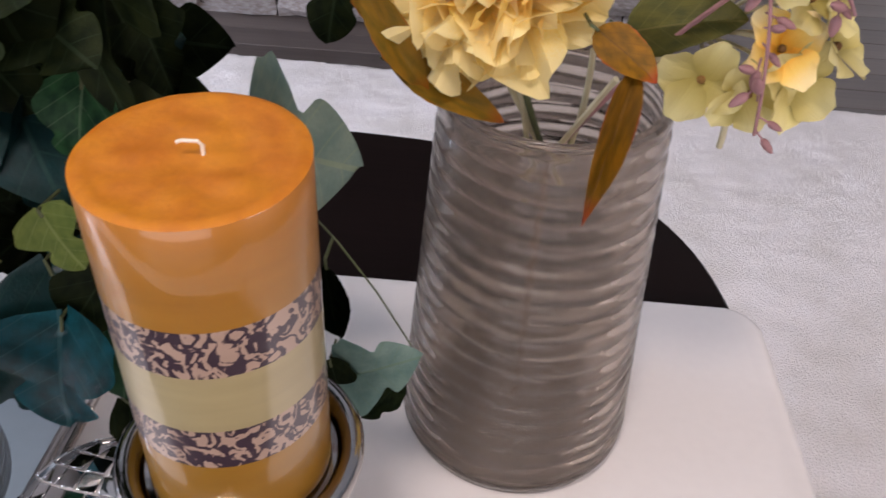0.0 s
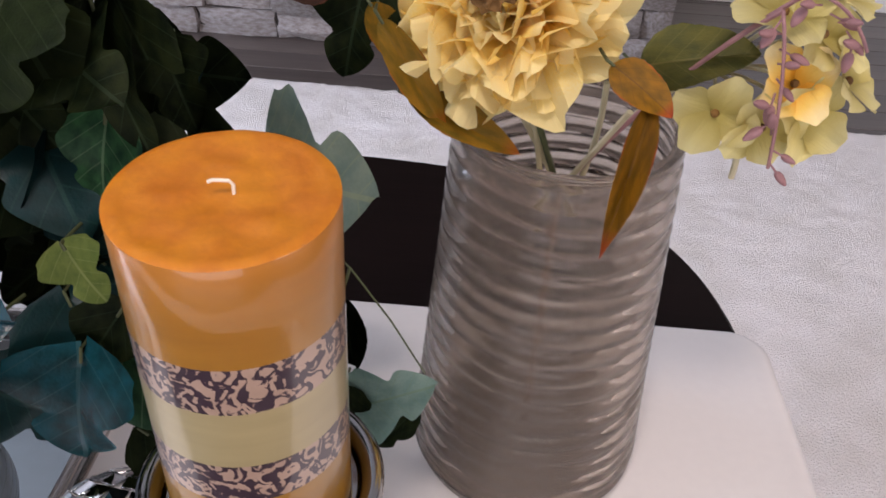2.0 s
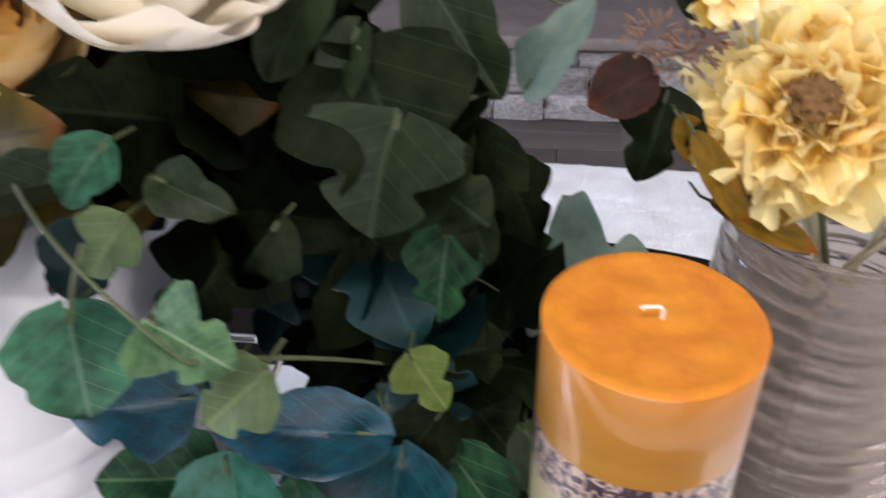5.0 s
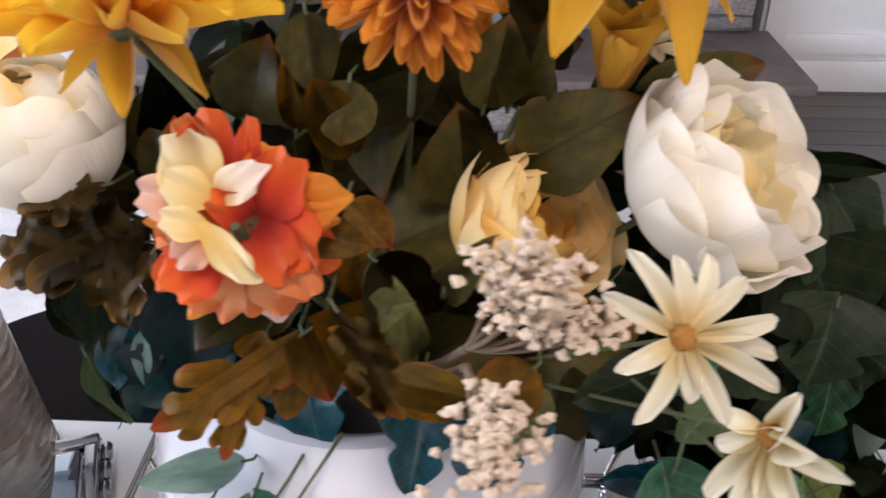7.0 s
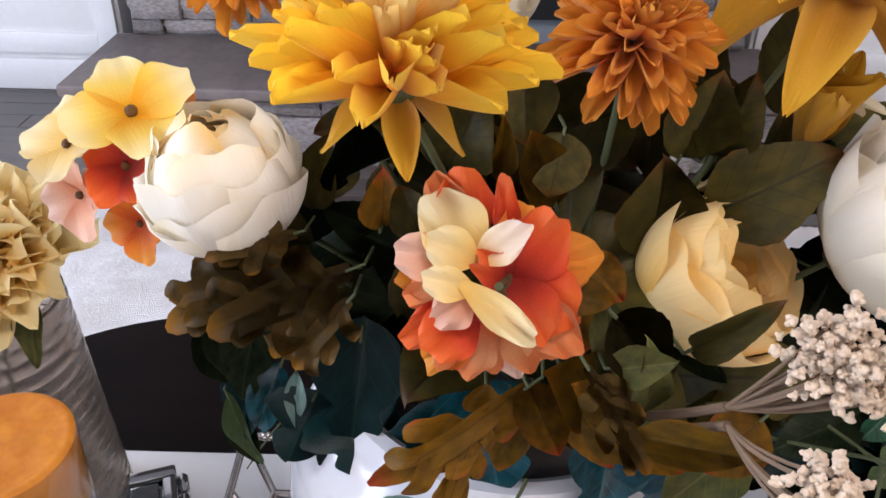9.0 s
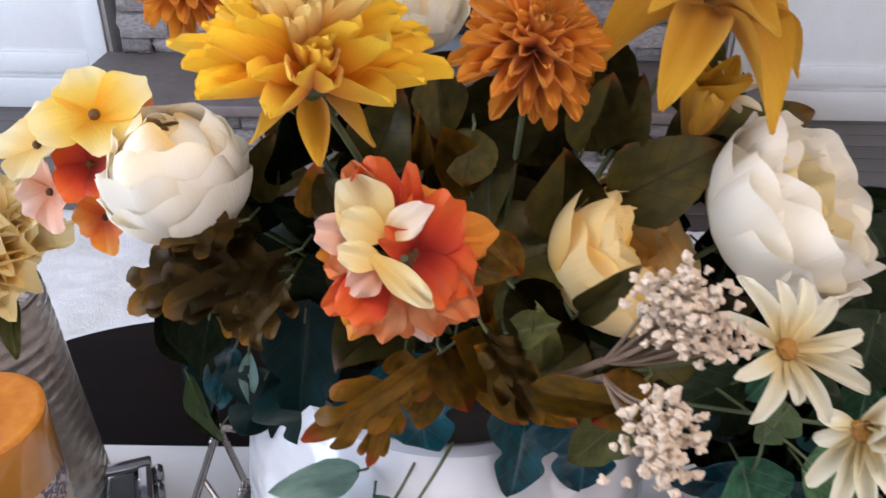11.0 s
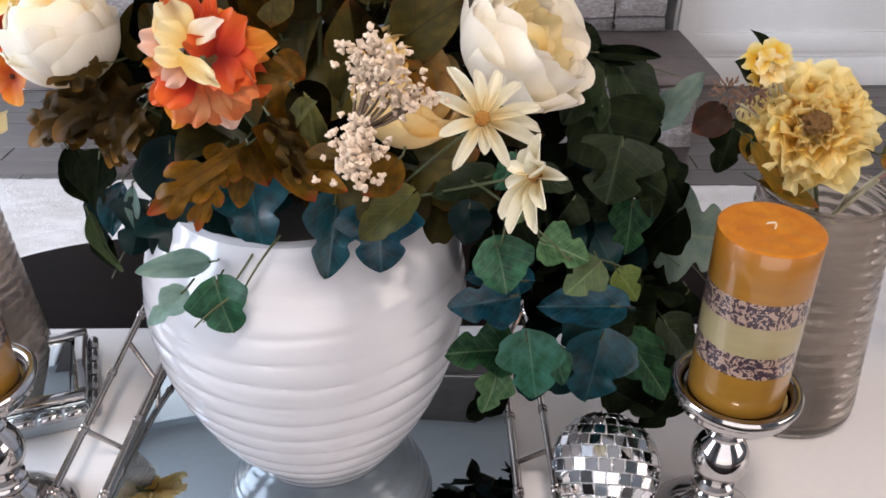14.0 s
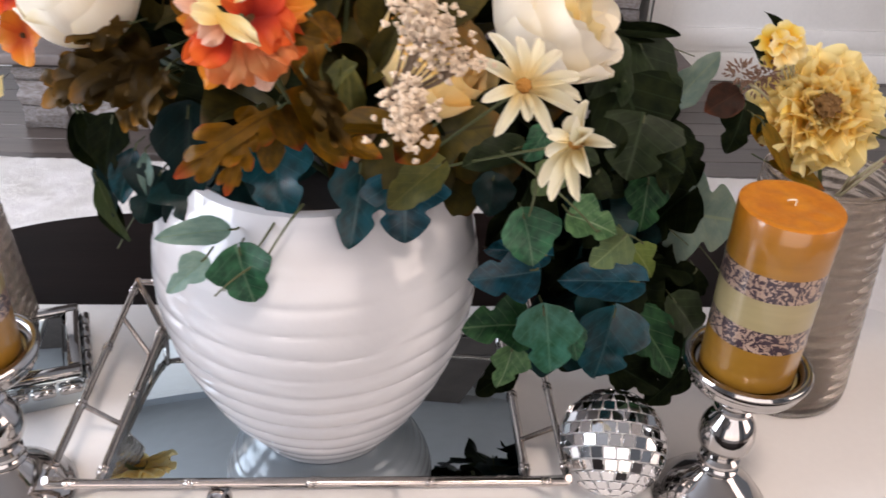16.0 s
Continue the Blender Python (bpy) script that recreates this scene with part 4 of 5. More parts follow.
        PETALS[key] = mesh_of("petal", bm, material)
    return PETALS[key]


def globe_petal(material, high, wide, ruffle, variant):
    """A petal that hugs a ball of radius 1 from its foot at the origin, up to the angle high, with a wavy rim."""
    key = (material.name, "globe", high, wide, ruffle, variant)
    if key not in PETALS:
        rnd = random.Random(variant * 13 + 7)
        p1, p2 = rnd.uniform(0, 6), rnd.uniform(0, 6)
        bm = bmesh.new()
        nl, nw = 14, 8
        rows = []
        for i in range(nl + 1):
            s = i / nl
            row = []
            for j in range(-nw, nw + 1):
                u = j / nw
                top = high * (1 - (0.30 if wide > 78 else 0.18) * abs(u) ** 3 + (0.030 * math.cos(u * 4 + p1) + 0.014 * math.cos(u * 9 + p2)) * s)
                th = radians(max(4, top * (0.05 + 0.95 * s)))
                full = (0.45 + 0.55 * math.sin(math.pi / 2 * min(1, s / 0.6))) * (1 - 0.12 * max(0, (s - 0.6) / 0.4) ** 2)
                ph = radians(wide) * u * full / max(0.35, math.sin(th)) ** 0.5
                r = 1 + ruffle * s ** 3 * math.sin(u * 6 + p2) + 0.4 * ruffle * s * math.sin(u * 4 + p1) + 0.07 * s ** 6 - 0.03 * abs(u) ** 3
                row.append(bm.verts.new((r * math.sin(th) * math.sin(ph), r * math.sin(th) * math.cos(ph), 1 - r * math.cos(th))))
            rows.append(row)
        for a, b in zip(rows, rows[1:]):
            for j in range(2 * nw):
                bm.faces.new((a[j], a[j + 1], b[j + 1], b[j]))
        PETALS[key] = mesh_of("petal", bm, material)
    return PETALS[key]


def aimed(centre, axis, spin=0):
    return Matrix.Translation(centre) @ Vector(axis).to_track_quat("Z", "Y").to_matrix().to_4x4() @ pose(0, 0, 0, 0, 0, spin)


def whorl(flower, material, count, length, width, opening, shape="round", cup=0.6, curl=0.1, ruffle=0.03, start=0.0, foot=0.0, lift=0.0, jitter=6, rnd=random):
    """A ring of petals: opening 0 stands up along the flower's axis, 90 lies flat."""
    for i in range(count):
        me = petal_mesh(material, shape, cup, curl, ruffle, i % 4)
        a = start + 360 * i / count + rnd.uniform(-jitter, jitter)
        o = opening + rnd.uniform(-jitter, jitter)
        k = rnd.uniform(0.9, 1.1)
        ob = part("petal", me, flower)
        ob.matrix_basis = pose(0, 0, lift, 0, 0, a) @ pose(0, foot, 0, 90 - o, rnd.uniform(-jitter, jitter), 0) @ Matrix.Diagonal((width * k, length * k, length * k, 1))


def stem_of(flower, foot_world, r=0.0018, material=None, sag=(0, 0, 0.01)):
    m = flower.matrix_basis.inverted()
    part("stem", tubed("stem", bowed((0, 0, -0.002), m @ Vector(foot_world), sag, 8), r, material or STEM, 8), flower)


def blob_part(flower, name, radius, material, z=0.0, squash=0.7, lumps=0.25, label=""):
    bm = bmesh.new()
    bmesh.ops.create_icosphere(bm, subdivisions=4, radius=radius)
    for v in bm.verts:
        k = 1 + lumps * noise.noise(v.co * (2.6 / radius))
        v.co = Vector((v.co.x * k, v.co.y * k, v.co.z * k * squash + z))
    part(name, mesh_of(name, bm, material), flower, label=label)


def peony(name, label, centre, axis, r, mats, foot, layers, seed=1, heart=0.7, ruffle=0.085):
    """A ball of hugging petals round centre; layers of (count, share of r, height angle, half width angle, tilt outwards)."""
    rnd = random.Random(seed)
    ax = Vector(axis).normalized()
    f = thing(name, label, "flower", aimed(Vector(centre) - ax * r * 0.85, axis))
    blob_part(f, "receptacle", r * 0.2, STEM, -r * 0.02, 0.8, 0.1)
    for k, (n, share, high, wide, tilt) in enumerate(layers):
        mm = mats[min(len(mats) - 1, k * len(mats) // len(layers))]
        for i in range(n):
            q = r * share * rnd.uniform(0.93, 1.05)
            ob = part("petal", globe_petal(mm, high, wide, ruffle, rnd.randrange(4)), f)
            a = 360 * i / n + 37 * k + rnd.uniform(-9, 9)
            ob.matrix_basis = pose(0, 0, r * 0.85 * (1 - share), 0, 0, a) @ pose(0, 0, 0, -tilt + rnd.uniform(-6, 6), 0, 0) @ Matrix.Scale(q, 4)
    blob_part(f, "heart", r * heart, mats[-1], r * 0.88, 0.92, 0.12, "tightly folded inner petals")
    stem_of(f, foot)
    return f


def open_peony(label, centre, axis, r, material, foot, seed):
    rnd = random.Random(seed)
    f = thing("peony", label, "flower", aimed(Vector(centre) - Vector(axis).normalized() * r * 0.45, axis))
    blob_part(f, "receptacle", r * 0.2, STEM, 0.0, 0.8, 0.1)
    for k, (n, L, o) in enumerate(((9, 1.02, 88), (9, 1.0, 79), (8, 0.95, 70), (8, 0.88, 61), (7, 0.80, 51), (7, 0.70, 41), (6, 0.58, 37), (5, 0.46, 31))):
        whorl(f, material, n + 2, r * L, r * L * 0.78, o, "round", 0.45, 0.10, 0.15, 23 * k, r * 0.04, r * 0.03 * k, 13, rnd)
    blob_part(f, "eye", r * 0.17, DARKEYE, r * 0.72, 0.6, 0.7, "dark brown tufted centre")
    stem_of(f, foot)
    return f


MOUTH = (-0.335, 0.10, 0.27)
HALF = ((6, 1.05, 100, 58, 12), (6, 1.0, 112, 56, 6), (6, 0.90, 118, 52, 3), (6, 0.78, 122, 48, 6), (6, 0.62, 118, 42, 4), (5, 0.46, 118, 44, 2))
SHUT = ((6, 1.06, 100, 62, 5), (6, 1.0, 126, 66, 5), (6, 0.96, 146, 70, 0), (5, 0.91, 162, 76, 0), (5, 0.85, 170, 80, 0), (5, 0.76, 168, 80, 0), (5, 0.62, 160, 76, 0))
peony("peony", "cream white artificial peony half open", (-0.177, 0.046, 0.426), (0.62, -0.34, 0.62), 0.043, (CREAM, CREAM, CREAMIN), MOUTH, HALF, 3, 0.34)
peony("peony", "cream white artificial peony nearly closed", (-0.507, 0.078, 0.421), (-0.20, -0.12, 0.9), 0.035, (CREAM, CREAM, CREAMIN), MOUTH, SHUT, 4, 0.56, 0.06)
open_peony("ruffled yellow artificial peony with a dark centre", (0.084, 0.146, 0.324), (-0.25, -0.78, 0.46), 0.054, YELLOW, (0.127, 0.177, 0.205), 5)
open_peony("ruffled pale yellow artificial peony in a glass vase", (-0.725, 0.200, 0.312), (0.05, -0.50, 0.70), 0.066, PALEYEL, (-0.747, 0.215, 0.10), 6)
peony("peony", "small cream artificial peony behind golden blooms", (-0.385, 0.205, 0.490), (0, -0.3, 0.8), 0.034, (CREAM, CREAM, CREAMIN), MOUTH, SHUT, 8, 0.3)


def dahlia(label, centre, axis, r, foot, mats, rows, seed, shape="strap", wide=0.24, droop=0, sepal=None):
    rnd = random.Random(seed)
    f = thing("dahlia", label, "flower", aimed(centre, axis))
    blob_part(f, "receptacle", r * 0.16, STEM, 0.0, 0.9, 0.1)
    for k in range(rows):
        q = k / (rows - 1)
        whorl(f, mats[0] if q < 0.45 else mats[1], 19 - 2 * k, r * (1.0 - 0.42 * q), r * wide * (1 - 0.15 * q), 88 + droop - (76 + droop) * q, shape, 0.45, 0.24 - 0.1 * q, 0.03, 11 * k, r * 0.06, r * 0.13 * q, 8, rnd)
    if sepal:
        whorl(f, sepal, 4, r * 0.62, r * 0.26, 138, "point", 0.5, 0.1, 0.02, 10, r * 0.05, -r * 0.05, 8, rnd)
    stem_of(f, foot)
    return f


dahlia("golden yellow artificial dahlia with pointed petals", (-0.415, -0.006, 0.509), (0.02, 0.0, 1.0), 0.051, MOUTH, (DAHLIA, DAHLIAIN), 6, 11, "strap", 0.25, 0, LILY)
dahlia("shaggy orange artificial chrysanthemum", (-0.316, 0.070, 0.503), (0.10, -0.62, 0.70), 0.038, MOUTH, (MUM, MUM), 8, 12, "strap", 0.25, 35)
dahlia("small shaggy orange artificial chrysanthemum", (-0.500, 0.130, 0.522), (-0.1, -0.5, 0.7), 0.034, MOUTH, (MUM, MUM), 7, 13, "strap", 0.25, 35)

rnd = random.Random(21)
lily = thing("lily", "golden artificial lily with drooping pointed petals", "flower", aimed((-0.234, 0.065, 0.528), (0.1, -0.25, 0.9)))
whorl(lily, LILY, 6, 0.060, 0.032, 112, "point", 0.7, -0.35, 0.02, 15, 0.003, 0, 10, rnd)
whorl(lily, LILY, 5, 0.045, 0.020, 70, "point", 0.7, -0.2, 0.02, 40, 0.002, 0.004, 10, rnd)
blob_part(lily, "eye", 0.007, EYE, 0.008)
stem_of(lily, MOUTH)
bud = thing("lily_bud", "golden green artificial flower bud on a stalk", "flower", aimed((-0.228, 0.075, 0.452), (0.1, -0.2, 0.9)))
whorl(bud, LILY, 6, 0.048, 0.024, 24, "point", 0.8, 0.1, 0.03, 0, 0.004, 0, 8, rnd)
stem_of(bud, MOUTH)

CUPPED = ((5, 1.05, 104, 66, 6), (5, 1.0, 118, 68, 3), (5, 0.93, 128, 66, 1), (5, 0.84, 132, 62, 2), (5, 0.74, 134, 60, 2), (5, 0.63, 134, 58, 2), (5, 0.52, 136, 58, 1), (4, 0.40, 138, 60, 0), (3, 0.28, 140, 62, 0))
peony("rose", "apricot yellow artificial rose half open", (-0.262, 0.056, 0.387), (0.62, -0.36, 0.60), 0.039, (ROSEOUT, ROSEOUT, ROSE), MOUTH, CUPPED, 22, 0.18, 0.05)

# loose orange bloom of red, orange, cream and peach petals
BLX, BLY, BLN = Vector((1, 0.026, 0)), Vector((0, 0.469, 0.883)), Vector((0.026, -0.883, 0.469))
fl = thing("orange_blossom", "loose artificial blossom with red, orange, cream and peach petals", "flower")
fl.matrix_basis = Matrix.Translation((-0.376, -0.038, 0.4445)) @ Matrix((BLX, BLY, BLN)).transposed().to_4x4()
rr = random.Random(23)


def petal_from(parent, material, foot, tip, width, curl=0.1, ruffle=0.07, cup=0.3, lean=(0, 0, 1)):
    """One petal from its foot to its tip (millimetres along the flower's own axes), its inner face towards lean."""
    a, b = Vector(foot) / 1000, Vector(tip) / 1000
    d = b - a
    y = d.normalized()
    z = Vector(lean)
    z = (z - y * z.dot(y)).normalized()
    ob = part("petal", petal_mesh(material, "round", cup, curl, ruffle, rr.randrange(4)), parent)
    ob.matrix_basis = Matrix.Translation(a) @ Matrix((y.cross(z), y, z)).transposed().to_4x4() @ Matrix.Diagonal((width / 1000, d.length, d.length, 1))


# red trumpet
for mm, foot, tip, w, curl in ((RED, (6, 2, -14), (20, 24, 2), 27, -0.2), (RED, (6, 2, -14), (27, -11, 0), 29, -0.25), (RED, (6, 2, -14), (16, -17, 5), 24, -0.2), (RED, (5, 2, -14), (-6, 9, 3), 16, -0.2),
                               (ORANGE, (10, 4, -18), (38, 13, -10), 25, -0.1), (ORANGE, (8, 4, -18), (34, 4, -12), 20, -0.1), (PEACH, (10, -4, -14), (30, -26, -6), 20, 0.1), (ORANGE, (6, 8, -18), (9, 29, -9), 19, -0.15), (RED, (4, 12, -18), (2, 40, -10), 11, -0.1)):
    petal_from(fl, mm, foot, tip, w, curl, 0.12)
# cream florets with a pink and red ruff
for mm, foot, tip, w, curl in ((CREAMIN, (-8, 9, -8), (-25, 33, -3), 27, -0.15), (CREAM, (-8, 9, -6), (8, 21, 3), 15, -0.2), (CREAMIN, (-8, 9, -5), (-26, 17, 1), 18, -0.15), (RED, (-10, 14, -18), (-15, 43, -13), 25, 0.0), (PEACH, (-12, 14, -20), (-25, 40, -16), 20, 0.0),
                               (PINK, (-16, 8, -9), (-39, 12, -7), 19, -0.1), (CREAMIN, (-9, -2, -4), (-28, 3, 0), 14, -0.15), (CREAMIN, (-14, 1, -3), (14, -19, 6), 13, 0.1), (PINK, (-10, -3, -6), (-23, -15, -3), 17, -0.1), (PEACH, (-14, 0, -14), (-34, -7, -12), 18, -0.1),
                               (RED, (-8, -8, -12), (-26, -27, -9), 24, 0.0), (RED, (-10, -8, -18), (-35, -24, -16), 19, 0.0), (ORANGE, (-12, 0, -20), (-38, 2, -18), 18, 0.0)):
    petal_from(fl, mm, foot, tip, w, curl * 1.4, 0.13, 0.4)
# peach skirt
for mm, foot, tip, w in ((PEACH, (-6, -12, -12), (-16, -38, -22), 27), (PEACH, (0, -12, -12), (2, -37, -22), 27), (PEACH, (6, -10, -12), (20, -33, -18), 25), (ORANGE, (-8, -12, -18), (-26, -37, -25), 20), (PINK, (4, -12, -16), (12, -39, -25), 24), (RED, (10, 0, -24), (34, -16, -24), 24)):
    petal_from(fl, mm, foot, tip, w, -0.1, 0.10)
for mm, foot, tip in ((DKOLIVE, (-0.030, 0.016, -0.018), (-0.038, 0.036, -0.016)), (OLIVEGOLD, (0.020, 0.0, -0.026), (0.048, -0.008, -0.022))):
    ob = part("leaf", leaf_mesh("oval", mm, 1), fl)
    d = Vector(tip) - Vector(foot)
    y = d.normalized()
    z = (Vector((0, 0, 1)) - y * y.z).normalized()
    ob.matrix_basis = Matrix.Translation(foot) @ Matrix((y.cross(z), y, z)).transposed().to_4x4() @ Matrix.Diagonal((0.018, d.length, 0.02, 1))
blob_part(fl, "eye", 0.006, DARKEYE, -0.014)
stem_of(fl, MOUTH)

# florets of the hydrangea sprigs
def floret(parent, centre, axis, r, material, seed, eye=True):
    rnd = random.Random(seed)
    base = aimed(centre, axis, rnd.uniform(0, 90))
    for i in range(4):
        ob = part("petal", petal_mesh(material, "round", 0.3, -0.05, 0.06, (seed + i) % 4), parent)
        ob.matrix_basis = base @ pose(0, 0, 0.0004 * i, 0, 0, 90 * i + rnd.uniform(-8, 8)) @ pose(0, 0.001, 0, rnd.uniform(8, 26), rnd.uniform(-8, 8), 0) @ Matrix.Diagonal((r * 1.05, r, r, 1))
    if eye:
        bm = bmesh.new()
        bmesh.ops.create_icosphere(bm, subdivisions=2, radius=r * 0.10, matrix=base @ pose(0, 0, r * 0.08))
        part("floret_eye", mesh_of("floret_eye", bm, DARKEYE), parent)


def sprig(label, florets, node, foot, stem_material):
    s = thing("hydrangea_sprig", label, "flower")
    for i, (c, ax, r, mm) in enumerate(florets):
        floret(s, c, ax, r, mm, i + 3)
        part("stalk", tubed("stalk", bowed(node, c, (0, 0, 0.004), 6), 0.0010, stem_material, 6), s)
    part("stem", tubed("stem", bowed(foot, node, (0, 0, 0.01), 8), 0.0018, stem_material, 8), s)


sprig("yellow and red artificial hydrangea sprig", (
    ((-0.553, 0.095, 0.452), (0.05, -0.45, 0.85), 0.033, YELLOW), ((-0.588, 0.095, 0.434), (-0.3, -0.5, 0.7), 0.027, CREAMIN), ((-0.560, 0.094, 0.424), (-0.2, -0.8, 0.4), 0.024, RED),
    ((-0.540, 0.110, 0.440), (0, -0.8, 0.5), 0.022, PEACH), ((-0.590, 0.100, 0.403), (-0.4, -0.7, 0.3), 0.024, PINK), ((-0.560, 0.098, 0.388), (-0.3, -0.8, 0.1), 0.022, ORANGE)), (-0.53, 0.125, 0.40), MOUTH, STEM)

# ---- single leaves that show in front ----
# the near-black green and teal ones have the bush's shade in their colour
leaf(ivy, "ivy", TEALSHADE, (-0.453, 0.060, 0.291), (-0.432, 0.030, 0.270), 0.049, 0)
leaf(ivy, "ivy", TEALSHADE, (-0.469, 0.070, 0.290), (-0.485, 0.050, 0.257), 0.041, 0)
leaf(ivy, "oval", DKSHADEGREEN, (-0.535, 0.100, 0.329), (-0.512, 0.090, 0.279), 0.034, 0)
leaf(ivy, "oval", TEALSHADE, (-0.504, 0.090, 0.296), (-0.522, 0.080, 0.243), 0.033, 20)
leaf(ivy, "lance", DKSHADEGREEN, (-0.523, 0.090, 0.261), (-0.509, 0.080, 0.222), 0.019, 0)
leaf(ivy, "ivy", TEALSHADE, (-0.112, 0.075, 0.185), (-0.086, 0.055, 0.125), 0.054, 0)
leaf(ivy, "ivy", DKSHADEGREEN, (-0.074, 0.095, 0.179), (-0.034, 0.085, 0.130), 0.046, 0)
leaf(ivy, "ivy", DKSHADEGREEN, (-0.095, 0.105, 0.092), (-0.021, 0.085, 0.087), 0.039, 0)
leaf(ivy, "ivy", DKSHADEGREEN, (-0.028, 0.095, 0.121), (-0.045, 0.085, 0.063), 0.030, 0)
leaf(ivy, "ivy", TEALSHADE, (-0.165, 0.065, 0.127), (-0.111, 0.055, 0.118), 0.043, 0)
leaf(ivy, "ivy", DKSHADEGREEN, (-0.014, 0.105, 0.180), (-0.039, 0.095, 0.152), 0.035, 0)
leaf(ivy, "ivy", TEALSHADE, (-0.102, 0.095, 0.194), (-0.062, 0.085, 0.176), 0.041, 0)
leaf(ivy, "ivy", TEALSHADE, (-0.205, 0.065, 0.313), (-0.226, 0.045, 0.299), 0.037, 0)
leaf(ivy, "ivy", DKSHADEGREEN, (-0.167, 0.095, 0.310), (-0.135, 0.075, 0.284), 0.056, 0)
leaf(ivy, "ivy", DKSHADEGREEN, (-0.111, 0.080, 0.363), (-0.084, 0.060, 0.299), 0.074, 0)
leaf(ivy, "oval", DKSHADEGREEN, (-0.071, 0.100, 0.332), (-0.048, 0.090, 0.279), 0.031, 0)
leaf(ivy, "ivy", DKSHADEGREEN, (-0.143, 0.120, 0.386), (-0.122, 0.090, 0.342), 0.057, 0)
leaf(ivy, "oval", DKSHADEGREEN, (-0.126, 0.140, 0.386), (-0.071, 0.130, 0.390), 0.022, 0)
leaf(ivy, "oval", DKSHADEGREEN, (-0.138, 0.140, 0.411), (-0.107, 0.130, 0.399), 0.026, 0)
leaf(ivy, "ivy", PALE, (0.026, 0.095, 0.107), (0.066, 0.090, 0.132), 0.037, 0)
leaf(ivy, "ivy", DKSHADEGREEN, (0.055, 0.095, 0.105), (0.034, 0.090, 0.076), 0.016, 0)
leaf(ivy, "ivy", DKSHADEGREEN, (0.018, 0.095, 0.115), (0.026, 0.090, 0.085), 0.020, 0)
leaf(ivy, "oval", DKSHADEGREEN, (0.022, 0.080, 0.198), (0.027, 0.080, 0.148), 0.018, 0)
leaf(ivy, "ivy", DKSHADEGREEN, (-0.196, 0.095, 0.373), (-0.122, 0.085, 0.347), 0.039, 0)
leaf(ivy, "ivy", DKSHADEGREEN, (-0.175, 0.075, 0.292), (-0.114, 0.065, 0.295), 0.044, 0)
leaf(ivy, "ivy", DKSHADEGREEN, (-0.135, 0.090, 0.389), (-0.110, 0.080, 0.364), 0.033, 0)
leaf(ivy, "oval", DKSHADEGREEN, (-0.112, 0.130, 0.394), (-0.059, 0.130, 0.391), 0.015, 0)
leaf(ivy, "ivy", DKSHADEGREEN, (-0.120, 0.105, 0.339), (-0.089, 0.085, 0.309), 0.048, 0)
leaf(ivy, "ivy", DKSHADEGREEN, (-0.056, 0.100, 0.308), (-0.039, 0.080, 0.281), 0.030, 0)
leaf(ivy, "ivy", DKSHADEGREEN, (-0.088, 0.080, 0.311), (-0.061, 0.060, 0.304), 0.044, 0)
leaf(ivy, "ivy", DKSHADEGREEN, (-0.082, 0.065, 0.189), (-0.108, 0.055, 0.149), 0.032, 0)
leaf(autumn, "oak", BROWNLEAF, (-0.454, 0.060, 0.375), (-0.537, 0.050, 0.372), 0.054, 0)
leaf(autumn, "oak", BROWNLEAF, (-0.477, 0.070, 0.380), (-0.541, 0.050, 0.357), 0.049, 0)
leaf(autumn, "oak", BROWNLEAF, (-0.466, 0.060, 0.375), (-0.489, 0.050, 0.332), 0.032, 0)
leaf(autumn, "oval", OLIVEGOLD, (-0.323, -0.010, 0.363), (-0.352, -0.030, 0.396), 0.036, 0)
leaf(autumn, "oval", RUST, (-0.341, -0.010, 0.374), (-0.319, -0.030, 0.345), 0.026, 0)
leaf(autumn, "oval", RUST, (-0.262, -0.030, 0.376), (-0.287, -0.040, 0.355), 0.030, 0)
leaf(autumn, "oval", OLIVE, (-0.326, 0.000, 0.413), (-0.325, -0.020, 0.381), 0.017, 0)
leaf(autumn, "oval", DKOLIVE, (-0.296, 0.065, 0.398), (-0.298, 0.050, 0.455), 0.043, 0)
leaf(autumn, "oval", DKOLIVE, (-0.270, 0.065, 0.419), (-0.217, 0.055, 0.459), 0.046, 10)
leaf(autumn, "oval", OLIVEGOLD, (-0.345, 0.050, 0.431), (-0.359, 0.040, 0.471), 0.027, 0)
leaf(autumn, "oval", DKOLIVE, (-0.398, 0.060, 0.443), (-0.384, 0.050, 0.484), 0.037, 0)
leaf(autumn, "oval", DKOLIVE, (-0.286, 0.070, 0.447), (-0.277, 0.060, 0.493), 0.033, 0)
leaf(autumn, "lance", OLIVEGOLD, (-0.371, 0.050, 0.442), (-0.372, 0.040, 0.479), 0.012, 0)
leaf(autumn, "oval", RUST, (-0.340, 0.000, 0.435), (-0.322, -0.010, 0.420), 0.020, 0)
leaf(autumn, "oval", RUST, (-0.427, 0.050, 0.416), (-0.425, 0.040, 0.449), 0.022, 0)
leaf(autumn, "oak", BROWNLEAF, (-0.341, -0.040, 0.411), (-0.313, -0.060, 0.372), 0.025, 0)
leaf(autumn, "lance", OLIVEGOLD, (-0.322, -0.050, 0.385), (-0.279, -0.070, 0.393), 0.019, 0)
leaf(autumn, "oval", RUST, (-0.360, -0.020, 0.383), (-0.346, -0.040, 0.362), 0.024, 0)
leaf(autumn, "oval", RUST, (-0.341, 0.020, 0.413), (-0.334, 0.000, 0.382), 0.031, 0)
leaf(autumn, "oval", OLIVE, (-0.329, -0.030, 0.401), (-0.311, -0.050, 0.422), 0.017, 0)
